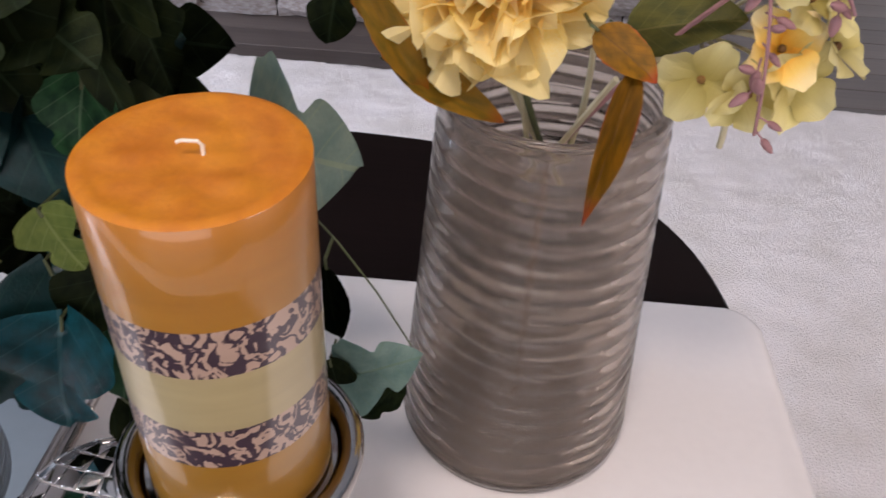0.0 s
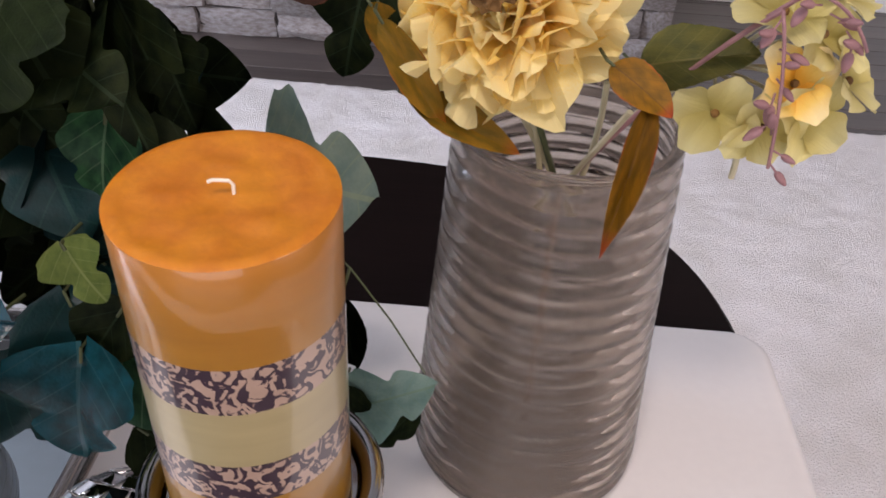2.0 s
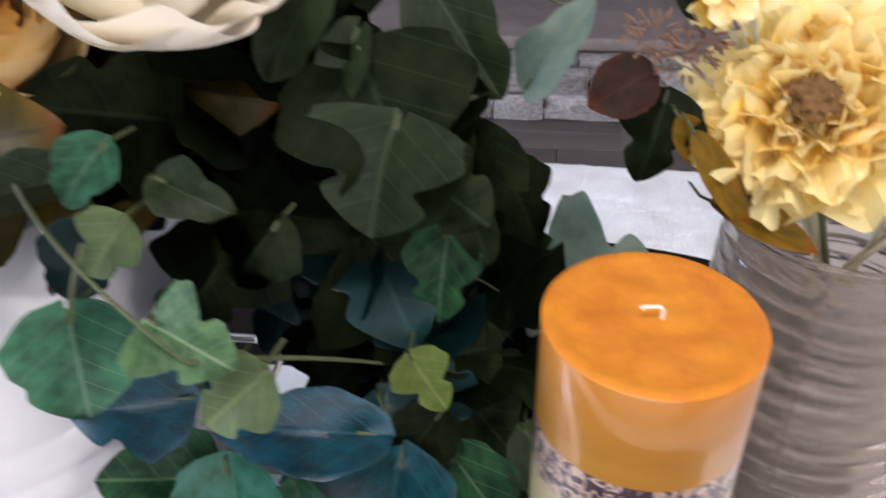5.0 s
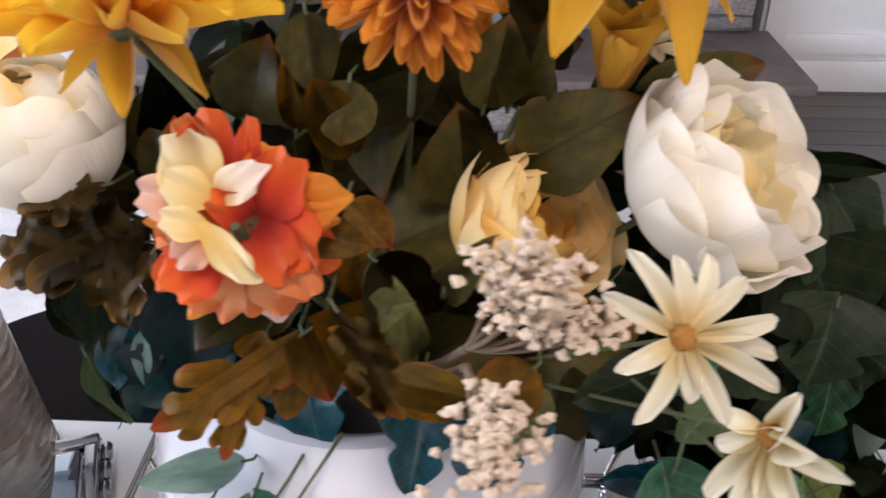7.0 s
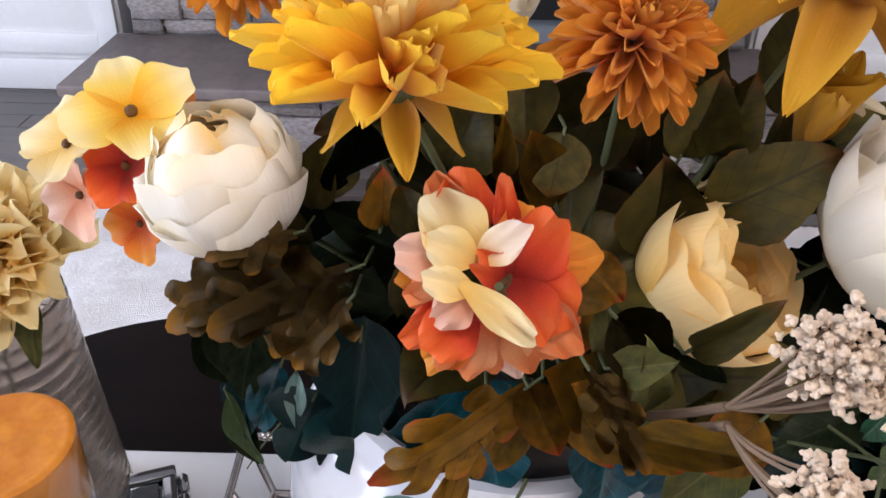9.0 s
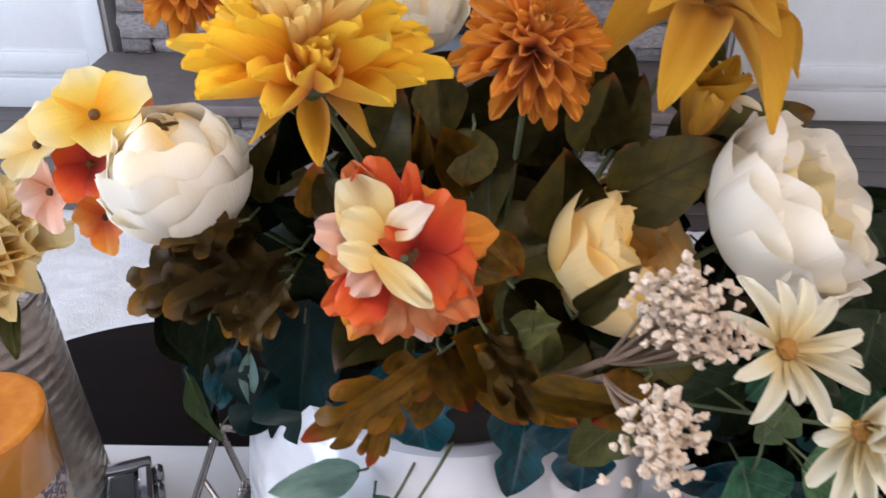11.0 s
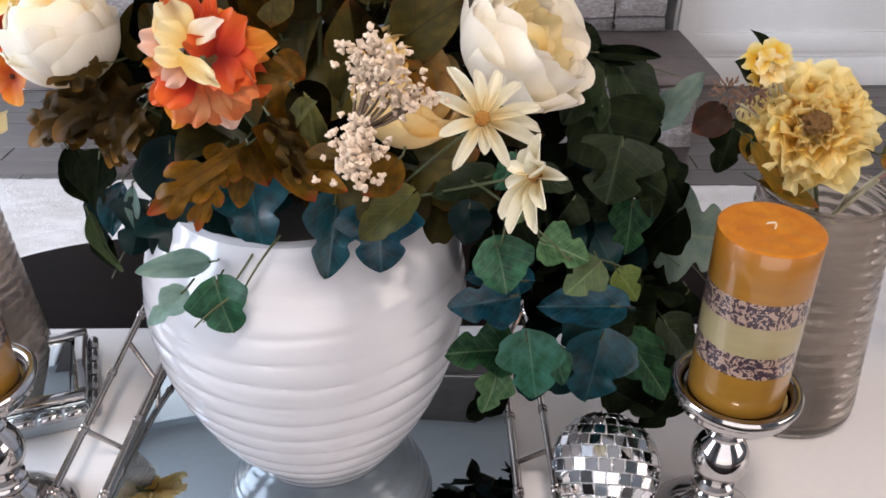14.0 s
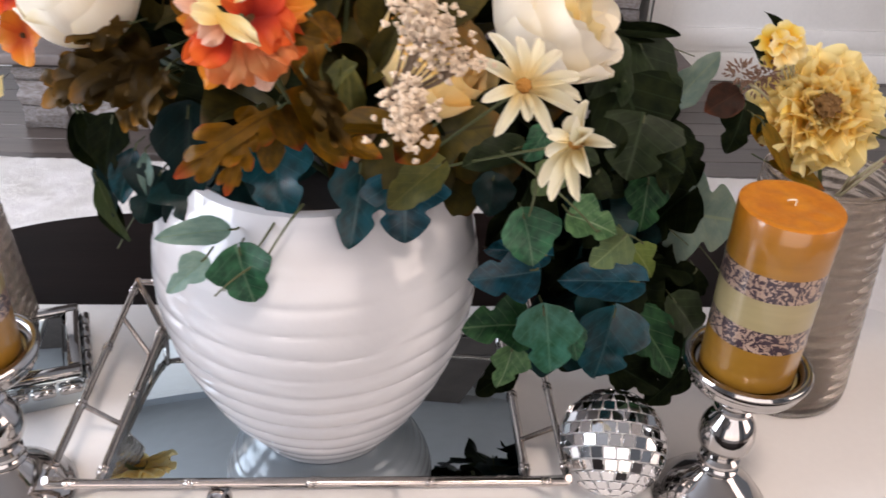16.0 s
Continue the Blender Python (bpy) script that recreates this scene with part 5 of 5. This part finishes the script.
leaf(autumn, "oval", DKOLIVE, (-0.299, -0.030, 0.411), (-0.283, -0.060, 0.454), 0.015, 0)
leaf(ivy, "ivy", TEALSHADE, (-0.439, 0.060, 0.344), (-0.448, 0.040, 0.270), 0.043, 0)
leaf(ivy, "ivy", TEALSHADE, (-0.370, 0.030, 0.320), (-0.370, 0.010, 0.296), 0.042, 0)
leaf(ivy, "ivy", DKSHADEGREEN, (-0.502, 0.080, 0.329), (-0.513, 0.070, 0.283), 0.028, 0)
leaf(autumn, "oval", DKOLIVE, (-0.364, 0.060, 0.495), (-0.360, 0.050, 0.460), 0.027, 0)
leaf(autumn, "oval", DKOLIVE, (-0.345, 0.050, 0.468), (-0.350, 0.040, 0.440), 0.030, 0)
leaf(autumn, "oval", DKOLIVE, (-0.274, 0.070, 0.448), (-0.262, 0.060, 0.491), 0.029, 0)
leaf(autumn, "oval", DKOLIVE, (-0.328, -0.020, 0.420), (-0.305, -0.030, 0.400), 0.031, 0)
leaf(blooms_right, "lance", RUST, (0.153, 0.110, 0.298), (0.135, 0.060, 0.248), 0.015, 0)
leaf(blooms_right, "oval", RUST, (0.134, 0.120, 0.307), (0.160, 0.100, 0.295), 0.020, 0)
leaf(blooms_right, "oval", OLIVE, (0.152, 0.150, 0.296), (0.196, 0.130, 0.315), 0.031, 0)
leaf(blooms_right, "oval", GOLD, (0.031, 0.140, 0.312), (0.064, 0.130, 0.264), 0.018, 0)
leaf(blooms_right, "oval", GOLD, (0.044, 0.140, 0.275), (0.101, 0.130, 0.254), 0.019, 0)
leaf(blooms_right, "oval", GOLD, (0.025, 0.150, 0.315), (0.043, 0.150, 0.285), 0.018, 0)
leaf(blooms_right, "ivy", DKSHADEGREEN, (0.020, 0.160, 0.319), (0.011, 0.150, 0.276), 0.036, 0)
leaf(blooms_right, "oval", DKSHADEGREEN, (0.036, 0.170, 0.357), (0.013, 0.160, 0.376), 0.021, 0)
leaf(blooms_right, "lance", DKSHADEGREEN, (0.048, 0.180, 0.376), (0.029, 0.180, 0.398), 0.011, 0)
leaf(blooms_right, "oval", MAROON, (0.014, 0.160, 0.334), (-0.018, 0.150, 0.318), 0.033, 0)
leaf(blooms_left, "lance", OLIVE, (-0.689, 0.190, 0.269), (-0.690, 0.170, 0.219), 0.023, 0)

leaf(ivy, "heart", GREENTEAL, (-0.198, -0.018, 0.304), (-0.190, -0.035, 0.274), 0.045, -15)
leaf(ivy, "ivy", LTGREEN, (-0.165, -0.022, 0.308), (-0.135, -0.034, 0.302), 0.031, -9)
leaf(ivy, "ivy", OLIVEGREEN, (-0.129, -0.028, 0.294), (-0.151, -0.035, 0.274), 0.027, -3)
leaf(ivy, "ivy", LIME, (-0.092, 0.052, 0.236), (-0.075, 0.042, 0.215), 0.024, 3)
leaf(ivy, "ivy", GREEN, (-0.079, 0.086, 0.280), (-0.083, 0.071, 0.240), 0.033, 9)
leaf(ivy, "ivy", BIGPALE, (-0.030, 0.150, 0.221), (0.027, 0.128, 0.223), 0.083, 15)
leaf(ivy, "ivy", TEALBLUE, (-0.181, 0.012, 0.241), (-0.231, 0.002, 0.239), 0.038, -10)
leaf(ivy, "heart", TEALBLUE, (-0.171, 0.032, 0.242), (-0.217, 0.022, 0.253), 0.025, -4)
leaf(ivy, "heart", TEALBLUE, (-0.104, 0.006, 0.235), (-0.164, -0.004, 0.243), 0.035, 2)
leaf(ivy, "ivy", GREEN, (-0.183, 0.020, 0.182), (-0.232, 0.008, 0.189), 0.042, 8)
leaf(ivy, "ivy", TEALBRIGHT, (-0.169, 0.012, 0.201), (-0.162, -0.002, 0.147), 0.047, 14)
leaf(ivy, "ivy", LTGREEN, (-0.192, 0.008, 0.167), (-0.202, -0.002, 0.133), 0.028, -11)
leaf(ivy, "heart", GREENTEAL, (-0.144, 0.025, 0.178), (-0.134, 0.017, 0.148), 0.022, -5)
leaf(ivy, "ivy", TEAL, (-0.099, 0.052, 0.171), (-0.108, 0.040, 0.105), 0.058, 1)
leaf(ivy, "ivy", GREEN, (-0.076, 0.065, 0.160), (-0.032, 0.052, 0.098), 0.040, 7)
leaf(ivy, "ivy", DKSHADEGREEN, (-0.085, 0.065, 0.104), (-0.041, 0.055, 0.081), 0.033, 13)
leaf(ivy, "ivy", DKSHADEGREEN, (-0.019, 0.070, 0.098), (-0.051, 0.060, 0.056), 0.032, -12)
leaf(ivy, "heart", MIDGREEN, (-0.037, 0.080, 0.165), (-0.011, 0.070, 0.135), 0.041, -6)
leaf(ivy, "heart", DKSHADEGREEN, (-0.145, 0.090, 0.112), (-0.115, 0.080, 0.087), 0.031, 0)
leaf(ivy, "heart", DKSHADEGREEN, (-0.183, 0.055, 0.106), (-0.214, 0.045, 0.086), 0.027, 6)
leaf(ivy, "heart", MIDGREEN, (-0.204, 0.005, 0.345), (-0.242, -0.010, 0.339), 0.026, 12)
leaf(ivy, "heart", GREENTEAL, (-0.184, 0.005, 0.358), (-0.198, -0.005, 0.340), 0.021, -13)
leaf(ivy, "ivy", OLIVEGREEN, (-0.178, -0.005, 0.336), (-0.192, -0.012, 0.317), 0.022, -7)
leaf(ivy, "heart", MIDGREEN, (-0.169, 0.012, 0.343), (-0.143, 0.005, 0.336), 0.020, -1)
leaf(ivy, "heart", MIDGREEN, (-0.125, 0.075, 0.395), (-0.145, 0.060, 0.361), 0.031, 5)
leaf(ivy, "heart", MIDGREEN, (-0.090, 0.130, 0.380), (-0.057, 0.115, 0.334), 0.039, 11)
leaf(ivy, "heart", BIGPALE, (-0.046, 0.150, 0.329), (-0.022, 0.140, 0.373), 0.028, -14)
leaf(ivy, "heart", DKSHADEGREEN, (-0.071, 0.090, 0.344), (-0.119, 0.075, 0.331), 0.027, -8)
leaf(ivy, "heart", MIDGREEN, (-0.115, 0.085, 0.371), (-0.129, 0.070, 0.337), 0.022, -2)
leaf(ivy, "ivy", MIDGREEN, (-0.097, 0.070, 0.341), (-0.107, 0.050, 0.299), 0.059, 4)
leaf(ivy, "heart", DKSHADEGREEN, (-0.076, 0.090, 0.329), (-0.059, 0.075, 0.269), 0.028, 10)
leaf(ivy, "heart", DKSHADEGREEN, (-0.138, 0.030, 0.315), (-0.154, 0.020, 0.292), 0.032, -15)
leaf(ivy, "heart", TEALSHADE, (-0.215, 0.030, 0.309), (-0.218, 0.015, 0.285), 0.032, -9)
leaf(ivy, "oval", PALE, (-0.403, 0.002, 0.280), (-0.450, -0.022, 0.287), 0.021, -3)
leaf(ivy, "ivy", PALE, (-0.420, -0.022, 0.269), (-0.445, -0.036, 0.251), 0.020, 3)
leaf(ivy, "heart", GREENTEAL, (-0.394, -0.022, 0.275), (-0.384, -0.036, 0.243), 0.042, 9)
leaf(ivy, "ivy", TEAL, (-0.374, 0.030, 0.333), (-0.366, 0.000, 0.289), 0.052, 15)
leaf(ivy, "ivy", TEALSHADE, (-0.399, 0.040, 0.301), (-0.385, 0.020, 0.281), 0.036, -10)
leaf(ivy, "ivy", TEAL, (-0.312, 0.015, 0.322), (-0.320, -0.012, 0.272), 0.038, -4)
leaf(ivy, "ivy", TEALBLUE, (-0.281, 0.012, 0.317), (-0.280, -0.012, 0.278), 0.052, 2)
leaf(ivy, "heart", OLIVE, (-0.259, -0.008, 0.336), (-0.292, -0.022, 0.312), 0.031, 8)
leaf(ivy, "ivy", TEALSHADE, (-0.428, 0.060, 0.293), (-0.466, 0.045, 0.262), 0.041, 14)
leaf(ivy, "heart", TEAL, (-0.387, 0.050, 0.296), (-0.436, 0.030, 0.275), 0.033, -11)
leaf(ivy, "oval", TEAL, (-0.488, 0.080, 0.307), (-0.503, 0.065, 0.264), 0.024, -5)
leaf(ivy, "lance", PALE, (-0.479, 0.075, 0.306), (-0.479, 0.060, 0.276), 0.013, 1)
leaf(ivy, "oval", DKSHADEGREEN, (-0.527, 0.090, 0.333), (-0.509, 0.080, 0.285), 0.023, 7)
leaf(ivy, "lance", OLIVEGREEN, (-0.524, 0.085, 0.278), (-0.508, 0.080, 0.219), 0.015, 13)
leaf(autumn, "oak", RUST, (-0.358, -0.020, 0.383), (-0.425, -0.050, 0.347), 0.036, -15)
leaf(autumn, "oak", RUST, (-0.378, -0.025, 0.376), (-0.393, -0.050, 0.334), 0.024, -9)
leaf(autumn, "oval", OLIVEGOLD, (-0.365, -0.020, 0.365), (-0.369, -0.030, 0.340), 0.018, -3)
leaf(autumn, "oval", OLIVEGOLD, (-0.311, -0.030, 0.371), (-0.343, -0.040, 0.400), 0.025, 3)
leaf(autumn, "oval", OLIVE, (-0.314, -0.035, 0.379), (-0.317, -0.040, 0.421), 0.017, 9)
leaf(autumn, "oval", OLIVEGOLD, (-0.336, -0.030, 0.379), (-0.313, -0.040, 0.358), 0.020, 15)
leaf(autumn, "oval", RUST, (-0.319, -0.035, 0.365), (-0.295, -0.045, 0.360), 0.015, -10)
leaf(autumn, "oak", BROWNLEAF, (-0.439, 0.040, 0.400), (-0.514, 0.030, 0.370), 0.055, -4)
leaf(autumn, "oak", BROWNLEAF, (-0.440, 0.030, 0.389), (-0.472, 0.020, 0.352), 0.035, 2)
leaf(autumn, "oak", BROWNLEAF, (-0.466, 0.050, 0.413), (-0.510, 0.040, 0.404), 0.032, 8)
for a, b, sag in (((-0.352, 0.004, 0.300), (-0.378, -0.022, 0.268), (0, -0.006, 0.004)), ((-0.378, -0.022, 0.270), (-0.412, -0.034, 0.247), (0, -0.004, 0.004)), ((-0.215, 0.0, 0.345), (-0.150, -0.034, 0.302), (0, -0.01, 0.008)), ((-0.150, -0.034, 0.302), (-0.098, 0.018, 0.262), (0, -0.004, 0.006)), ((-0.19, -0.01, 0.330), (-0.195, -0.02, 0.305), (0, -0.004, 0))):
    part("vine", tubed("vine", bowed(a, b, sag, 8), 0.0011, STEM, 6, 0.6), ivy)

# ---- daisies ----
def daisy(label, centre, axis, r, foot, seed, petals):
    rnd = random.Random(seed)
    f = thing("daisy", label, "flower", aimed(centre, axis))
    for a, k, o in petals:
        ob = part("petal", petal_mesh(IVORY, "strap", 0.5, rnd.uniform(-0.15, 0.15), 0.03, rnd.randrange(4)), f)
        ob.matrix_basis = pose(0, 0, 0.001, 0, 0, a - 90) @ pose(0, 0.004, 0, 90 - o, rnd.uniform(-12, 12), 0) @ Matrix.Diagonal((r * 0.28, r * k, r * k, 1))
    blob_part(f, "eye", r * 0.155, EYE, 0.003, 0.7, 0.3)
    stem_of(f, foot, 0.0010, STEM, (0, 0, 0.006))
    return f


daisy("ivory artificial daisy with long narrow petals", (-0.212, -0.050, 0.409), (0.10, -0.72, 0.62), 0.029, (-0.285, 0.07, 0.29), 31,
      ((8, 1.1, 78), (38, 1.0, 80), (66, 1.0, 84), (92, 0.9, 76), (118, 1.15, 80), (148, 1.0, 84), (200, 0.9, 80), (236, 1.1, 84), (268, 0.7, 80), (292, 1.05, 78), (322, 1.15, 80), (345, 1.1, 84)))
daisy("ivory artificial daisy turned aside", (-0.180, -0.072, 0.384), (-0.45, -0.62, 0.35), 0.030, (-0.285, 0.07, 0.29), 32,
      ((0, 1.15, 40), (25, 1.2, 30), (50, 1.25, 22), (75, 1.0, 40), (270, 1.2, 70), (295, 1.1, 62), (250, 1.0, 80), (320, 1.0, 55), (180, 0.5, 80), (215, 0.55, 80)))

daisy("small cream artificial blossom on a thin stalk", (-0.212, 0.085, 0.474), (0.3, -0.5, 0.6), 0.017, MOUTH, 33,
      ((0, 1.0, 50), (60, 1.0, 45), (120, 1.0, 50), (180, 1.1, 40), (240, 1.0, 50), (300, 1.1, 45)))

# ---- dried berry sprigs ----
def berries(label, clusters, node, foot, seed):
    rnd = random.Random(seed)
    s = thing("berry_sprig", label, "dried flower")
    bm = bmesh.new()
    bmesh.ops.create_icosphere(bm, subdivisions=2, radius=1.0)
    for x, y, z, q in ((0.9, 0.2, 0.3, 0.62), (-0.7, 0.6, 0.2, 0.66), (0.1, -0.9, 0.4, 0.6), (-0.2, 0.1, 0.95, 0.64)):
        bmesh.ops.create_icosphere(bm, subdivisions=2, radius=q, matrix=Matrix.Translation((x, y, z)))
    for v in bm.verts:
        v.co *= 1 + 0.25 * noise.noise(v.co * 2.3)
    berry = mesh_of("berry", bm, BERRYMAT)
    for c, spread, n in clusters:
        c = Vector(c)
        for k in range(9):
            h = c + Vector((rnd.uniform(-1, 1) * spread[0], rnd.uniform(-1, 1) * spread[1], rnd.uniform(-1, 1) * spread[2])) * 0.55
            part("twig", tubed("twig", bowed(node, h, (0, 0.003, -0.006), 6), 0.0011, TWIG, 6, 0.6), s)
            for i in range(n // 9):
                d = Vector((rnd.gauss(0, 1), rnd.gauss(0, 1), rnd.gauss(0, 1)))
                p = h + Vector((d.x * spread[0], d.y * spread[1], d.z * spread[2])) * 0.24
                ob = part("berry", berry, s)
                ob.matrix_basis = Matrix.Translation(p) @ pose(0, 0, 0, rnd.uniform(0, 360), rnd.uniform(0, 360), 0) @ Matrix.Scale(rnd.uniform(0.0011, 0.0018), 4)
    part("stem", tubed("stem", bowed(foot, node, (0, -0.01, 0.0), 8), 0.0020, TWIG, 8), s)


berries("sprig of dried cream berries on brown twigs", (((-0.272, -0.080, 0.452), (0.026, 0.016, 0.022), 180), ((-0.256, -0.078, 0.432), (0.018, 0.014, 0.014), 72)), (-0.290, -0.055, 0.405), MOUTH, 41)
berries("drooping sprig of dried cream berries", (((-0.280, -0.113, 0.415), (0.020, 0.014, 0.024), 180),), (-0.290, -0.060, 0.400), MOUTH, 42)

# ---- sprigs in the right-hand glass vase ----
sprig("pale yellow green artificial hydrangea sprig in a glass vase", (
    ((0.221, 0.130, 0.322), (0.4, -0.5, 0.8), 0.022, GREENYEL), ((0.236, 0.126, 0.304), (0.7, -0.4, 0.5), 0.020, GREENYEL), ((0.222, 0.122, 0.288), (0.3, -0.8, 0.1), 0.021, GREENYEL),
    ((0.184, 0.124, 0.286), (-0.2, -0.8, 0.1), 0.020, GREENYEL), ((0.204, 0.120, 0.283), (0.1, -0.8, -0.1), 0.020, GREENYEL), ((0.202, 0.128, 0.331), (0.0, -0.5, 0.9), 0.022, GREENYEL), ((0.212, 0.120, 0.304), (0.2, -0.8, 0.4), 0.019, PALEYEL), ((0.224, 0.135, 0.338), (0.5, -0.3, 0.9), 0.019, GREENYEL)),
      (0.185, 0.15, 0.295), (0.127, 0.177, 0.205), PALESTEM)


def bud_spray(label, line, buds, foot):
    """A drooping twig with small oval buds along it."""
    s = thing("bud_spray", label, "flower")
    part("stem", tubed("stem", bowed(foot, line[0], (0, 0, 0.01), 8), 0.0011, BUDMAT, 6), s)
    part("twig", tubed("twig", bowed(line[0], line[1], (0, -0.004, 0.006), 8), 0.0008, BUDMAT, 6), s)
    rb = random.Random(51)
    bm = bmesh.new()
    bmesh.ops.create_icosphere(bm, subdivisions=3, radius=1.0)
    for v in bm.verts:
        v.co.x *= 0.52 * (1 - 0.25 * v.co.z)
        v.co.y *= 0.42 * (1 - 0.25 * v.co.z)
    me = mesh_of("bud", bm, BUDMAT)
    for k in range(buds):
        p = Vector(line[0]).lerp(line[1], (k + 0.5) / buds)
        d = Vector((rb.uniform(-1, 1), rb.uniform(-0.8, 0), rb.uniform(-1, 0.2))).normalized()
        part("twig", tubed("twig", [p, p + d * 0.006], 0.0005, BUDMAT, 6), s)
        part("bud", me, s, Matrix.Translation(p + d * 0.0095) @ d.to_track_quat("Z", "Y").to_matrix().to_4x4() @ Matrix.Scale(rb.uniform(0.0034, 0.0050), 4))


BUDMAT = mat("mauve_bud", (0.30, 0.15, 0.15), 0.6, vary=0.2, scale=80, fine=300, second=(0.22, 0.11, 0.12), bump=0.3, depth=0.0006)
DRIED = mat("dried_brown_flower", (0.30, 0.18, 0.12), 0.85, vary=0.35, scale=90, fine=400, second=(0.14, 0.07, 0.045), bump=0.6, depth=0.001)
bud_spray("drooping twig of dusty mauve buds in a glass vase", ((0.196, 0.112, 0.338), (0.206, 0.102, 0.272)), 11, (0.127, 0.177, 0.205))
bud_spray("short twig of dusty mauve buds in a glass vase", ((0.205, 0.115, 0.345), (0.232, 0.108, 0.325)), 7, (0.127, 0.177, 0.205))
sprig("small ruffled yellow artificial flower with a bare stalk", (
    ((0.032, 0.165, 0.376), (-0.3, -0.7, 0.6), 0.014, YELLOW), ((0.045, 0.165, 0.380), (0.0, -0.7, 0.7), 0.014, YELLOW), ((0.041, 0.160, 0.369), (0, -0.9, 0.3), 0.014, CREAMIN), ((0.051, 0.162, 0.370), (0.3, -0.9, 0.2), 0.013, CREAMIN), ((0.036, 0.162, 0.364), (-0.2, -0.9, 0.0), 0.012, YELLOW)),
      (0.07, 0.165, 0.305), (0.127, 0.177, 0.205), PALESTEM)
dried = thing("dried_flower", "shaggy brown dried flower head beside a yellow peony", "dried flower")
rd = random.Random(61)
bm = bmesh.new()
bmesh.ops.create_icosphere(bm, subdivisions=1, radius=1.0)
for v in bm.verts:
    v.co *= 1 + 0.3 * noise.noise(v.co * 3)
tuft = mesh_of("tuft", bm, DRIED)
for k in range(150):
    d = Vector((rd.gauss(0, 1), rd.gauss(0, 1), rd.gauss(0, 1))).normalized()
    c = Vector(((0.010, 0.160, 0.350), (0.026, 0.160, 0.342), (0.034, 0.160, 0.350))[k % 3]) + d * rd.uniform(0.006, 0.0145)
    part("tuft", tuft, dried, Matrix.Translation(c) @ d.to_track_quat("Z", "Y").to_matrix().to_4x4() @ Matrix.Diagonal((0.0010, 0.0010, rd.uniform(0.0018, 0.0042), 1)))
part("stem", tubed("stem", bowed((0.127, 0.177, 0.205), (0.020, 0.162, 0.340), (0, 0, 0.02), 8), 0.0016, PALESTEM, 8), dried)
for a, b, sag in (((0.199, 0.138, 0.278), (0.208, 0.148, 0.239), (0.002, 0, 0.0)), ((0.125, 0.18, 0.20), (0.150, 0.14, 0.275), (0, 0, 0)), ((0.132, 0.18, 0.19), (0.14, 0.16, 0.28), (0.004, 0, 0)), ((0.120, 0.177, 0.19), (0.105, 0.165, 0.27), (0, 0, 0))):
    part("twig", tubed("twig", bowed(a, b, sag), 0.0016, PALESTEM, 6), blooms_right)

part("stem", tubed("stem", [(0.128, 0.178, 0.020), (0.127, 0.177, 0.21)], 0.0016, TWIG, 6), blooms_right)

# ---- stones of the fireplace ----
rnd = random.Random(77)
STONES = []
for v in range(7):
    bm = bmesh.new()
    bmesh.ops.create_cube(bm, size=1)
    bmesh.ops.subdivide_edges(bm, edges=bm.edges[:], cuts=2, use_grid_fill=True)
    for q in bm.verts:
        k = Vector((noise.noise(q.co * 2.1 + Vector((v * 5, 0, 0))), noise.noise(q.co * 2.1 + Vector((0, v * 5, 3))), noise.noise(q.co * 2.1 + Vector((2, 0, v * 5)))))
        out = max(abs(q.co.x), abs(q.co.z))
        q.co += Vector((k.x * 0.07, k.y * 0.35, k.z * 0.11))
        if q.co.y < -0.2 and out > 0.4:
            q.co.y += 0.22
    STONES.append(mesh_of("stone", bm, STONE))


def stone_face(x0, x1, z0, z1, y, deep, parent):
    z = z0
    while z < z1 - 0.02:
        h = min(rnd.uniform(0.042, 0.085), z1 - z)
        x = x0
        while x < x1 - 0.02:
            w = min(rnd.uniform(0.09, 0.24), x1 - x)
            if x1 - x - w < 0.05:
                w = x1 - x
            ob = part("stone", rnd.choice(STONES), parent)
            ob.matrix_basis = Matrix.Translation((x + w / 2, y + rnd.uniform(-0.012, 0.012), z + h / 2)) @ Matrix.Diagonal((w - 0.006, deep, h - 0.005, 1))
            x += w
        z += h


stone_face(HX0 + 0.04, HX1 - 0.04, FLOOR, HZ - 0.036, HY + 0.075, 0.06, fire)
stone_face(HX0 + 0.06, OX0, HZ + 0.001, 0.30, 2.30, 0.06, fire)
stone_face(OX1, HX1 - 0.06, HZ + 0.001, 0.30, 2.30, 0.06, fire)

# ---- floor planks ----
plank = boxed("plank", (-0.5, 0.5, -0.0495, 0.0495, -0.0135, 0.0), WOODFLOOR, 0.0015, 1)
y = Y0 + 0.05
while y < Y1 - 0.03:
    x = X0 - rnd.uniform(0, 1.2)
    while x < X1:
        w = rnd.uniform(1.0, 1.7)
        a, b = max(x, X0), min(x + w, X1)
        if b - a > 0.05:
            ob = part("plank", plank, floor)
            ob.matrix_basis = Matrix.Translation(((a + b) / 2, y, FLOOR + rnd.uniform(-0.0004, 0.0004))) @ Matrix.Diagonal((b - a - 0.002, 1, 1, 1))
        x += w
    y += 0.1
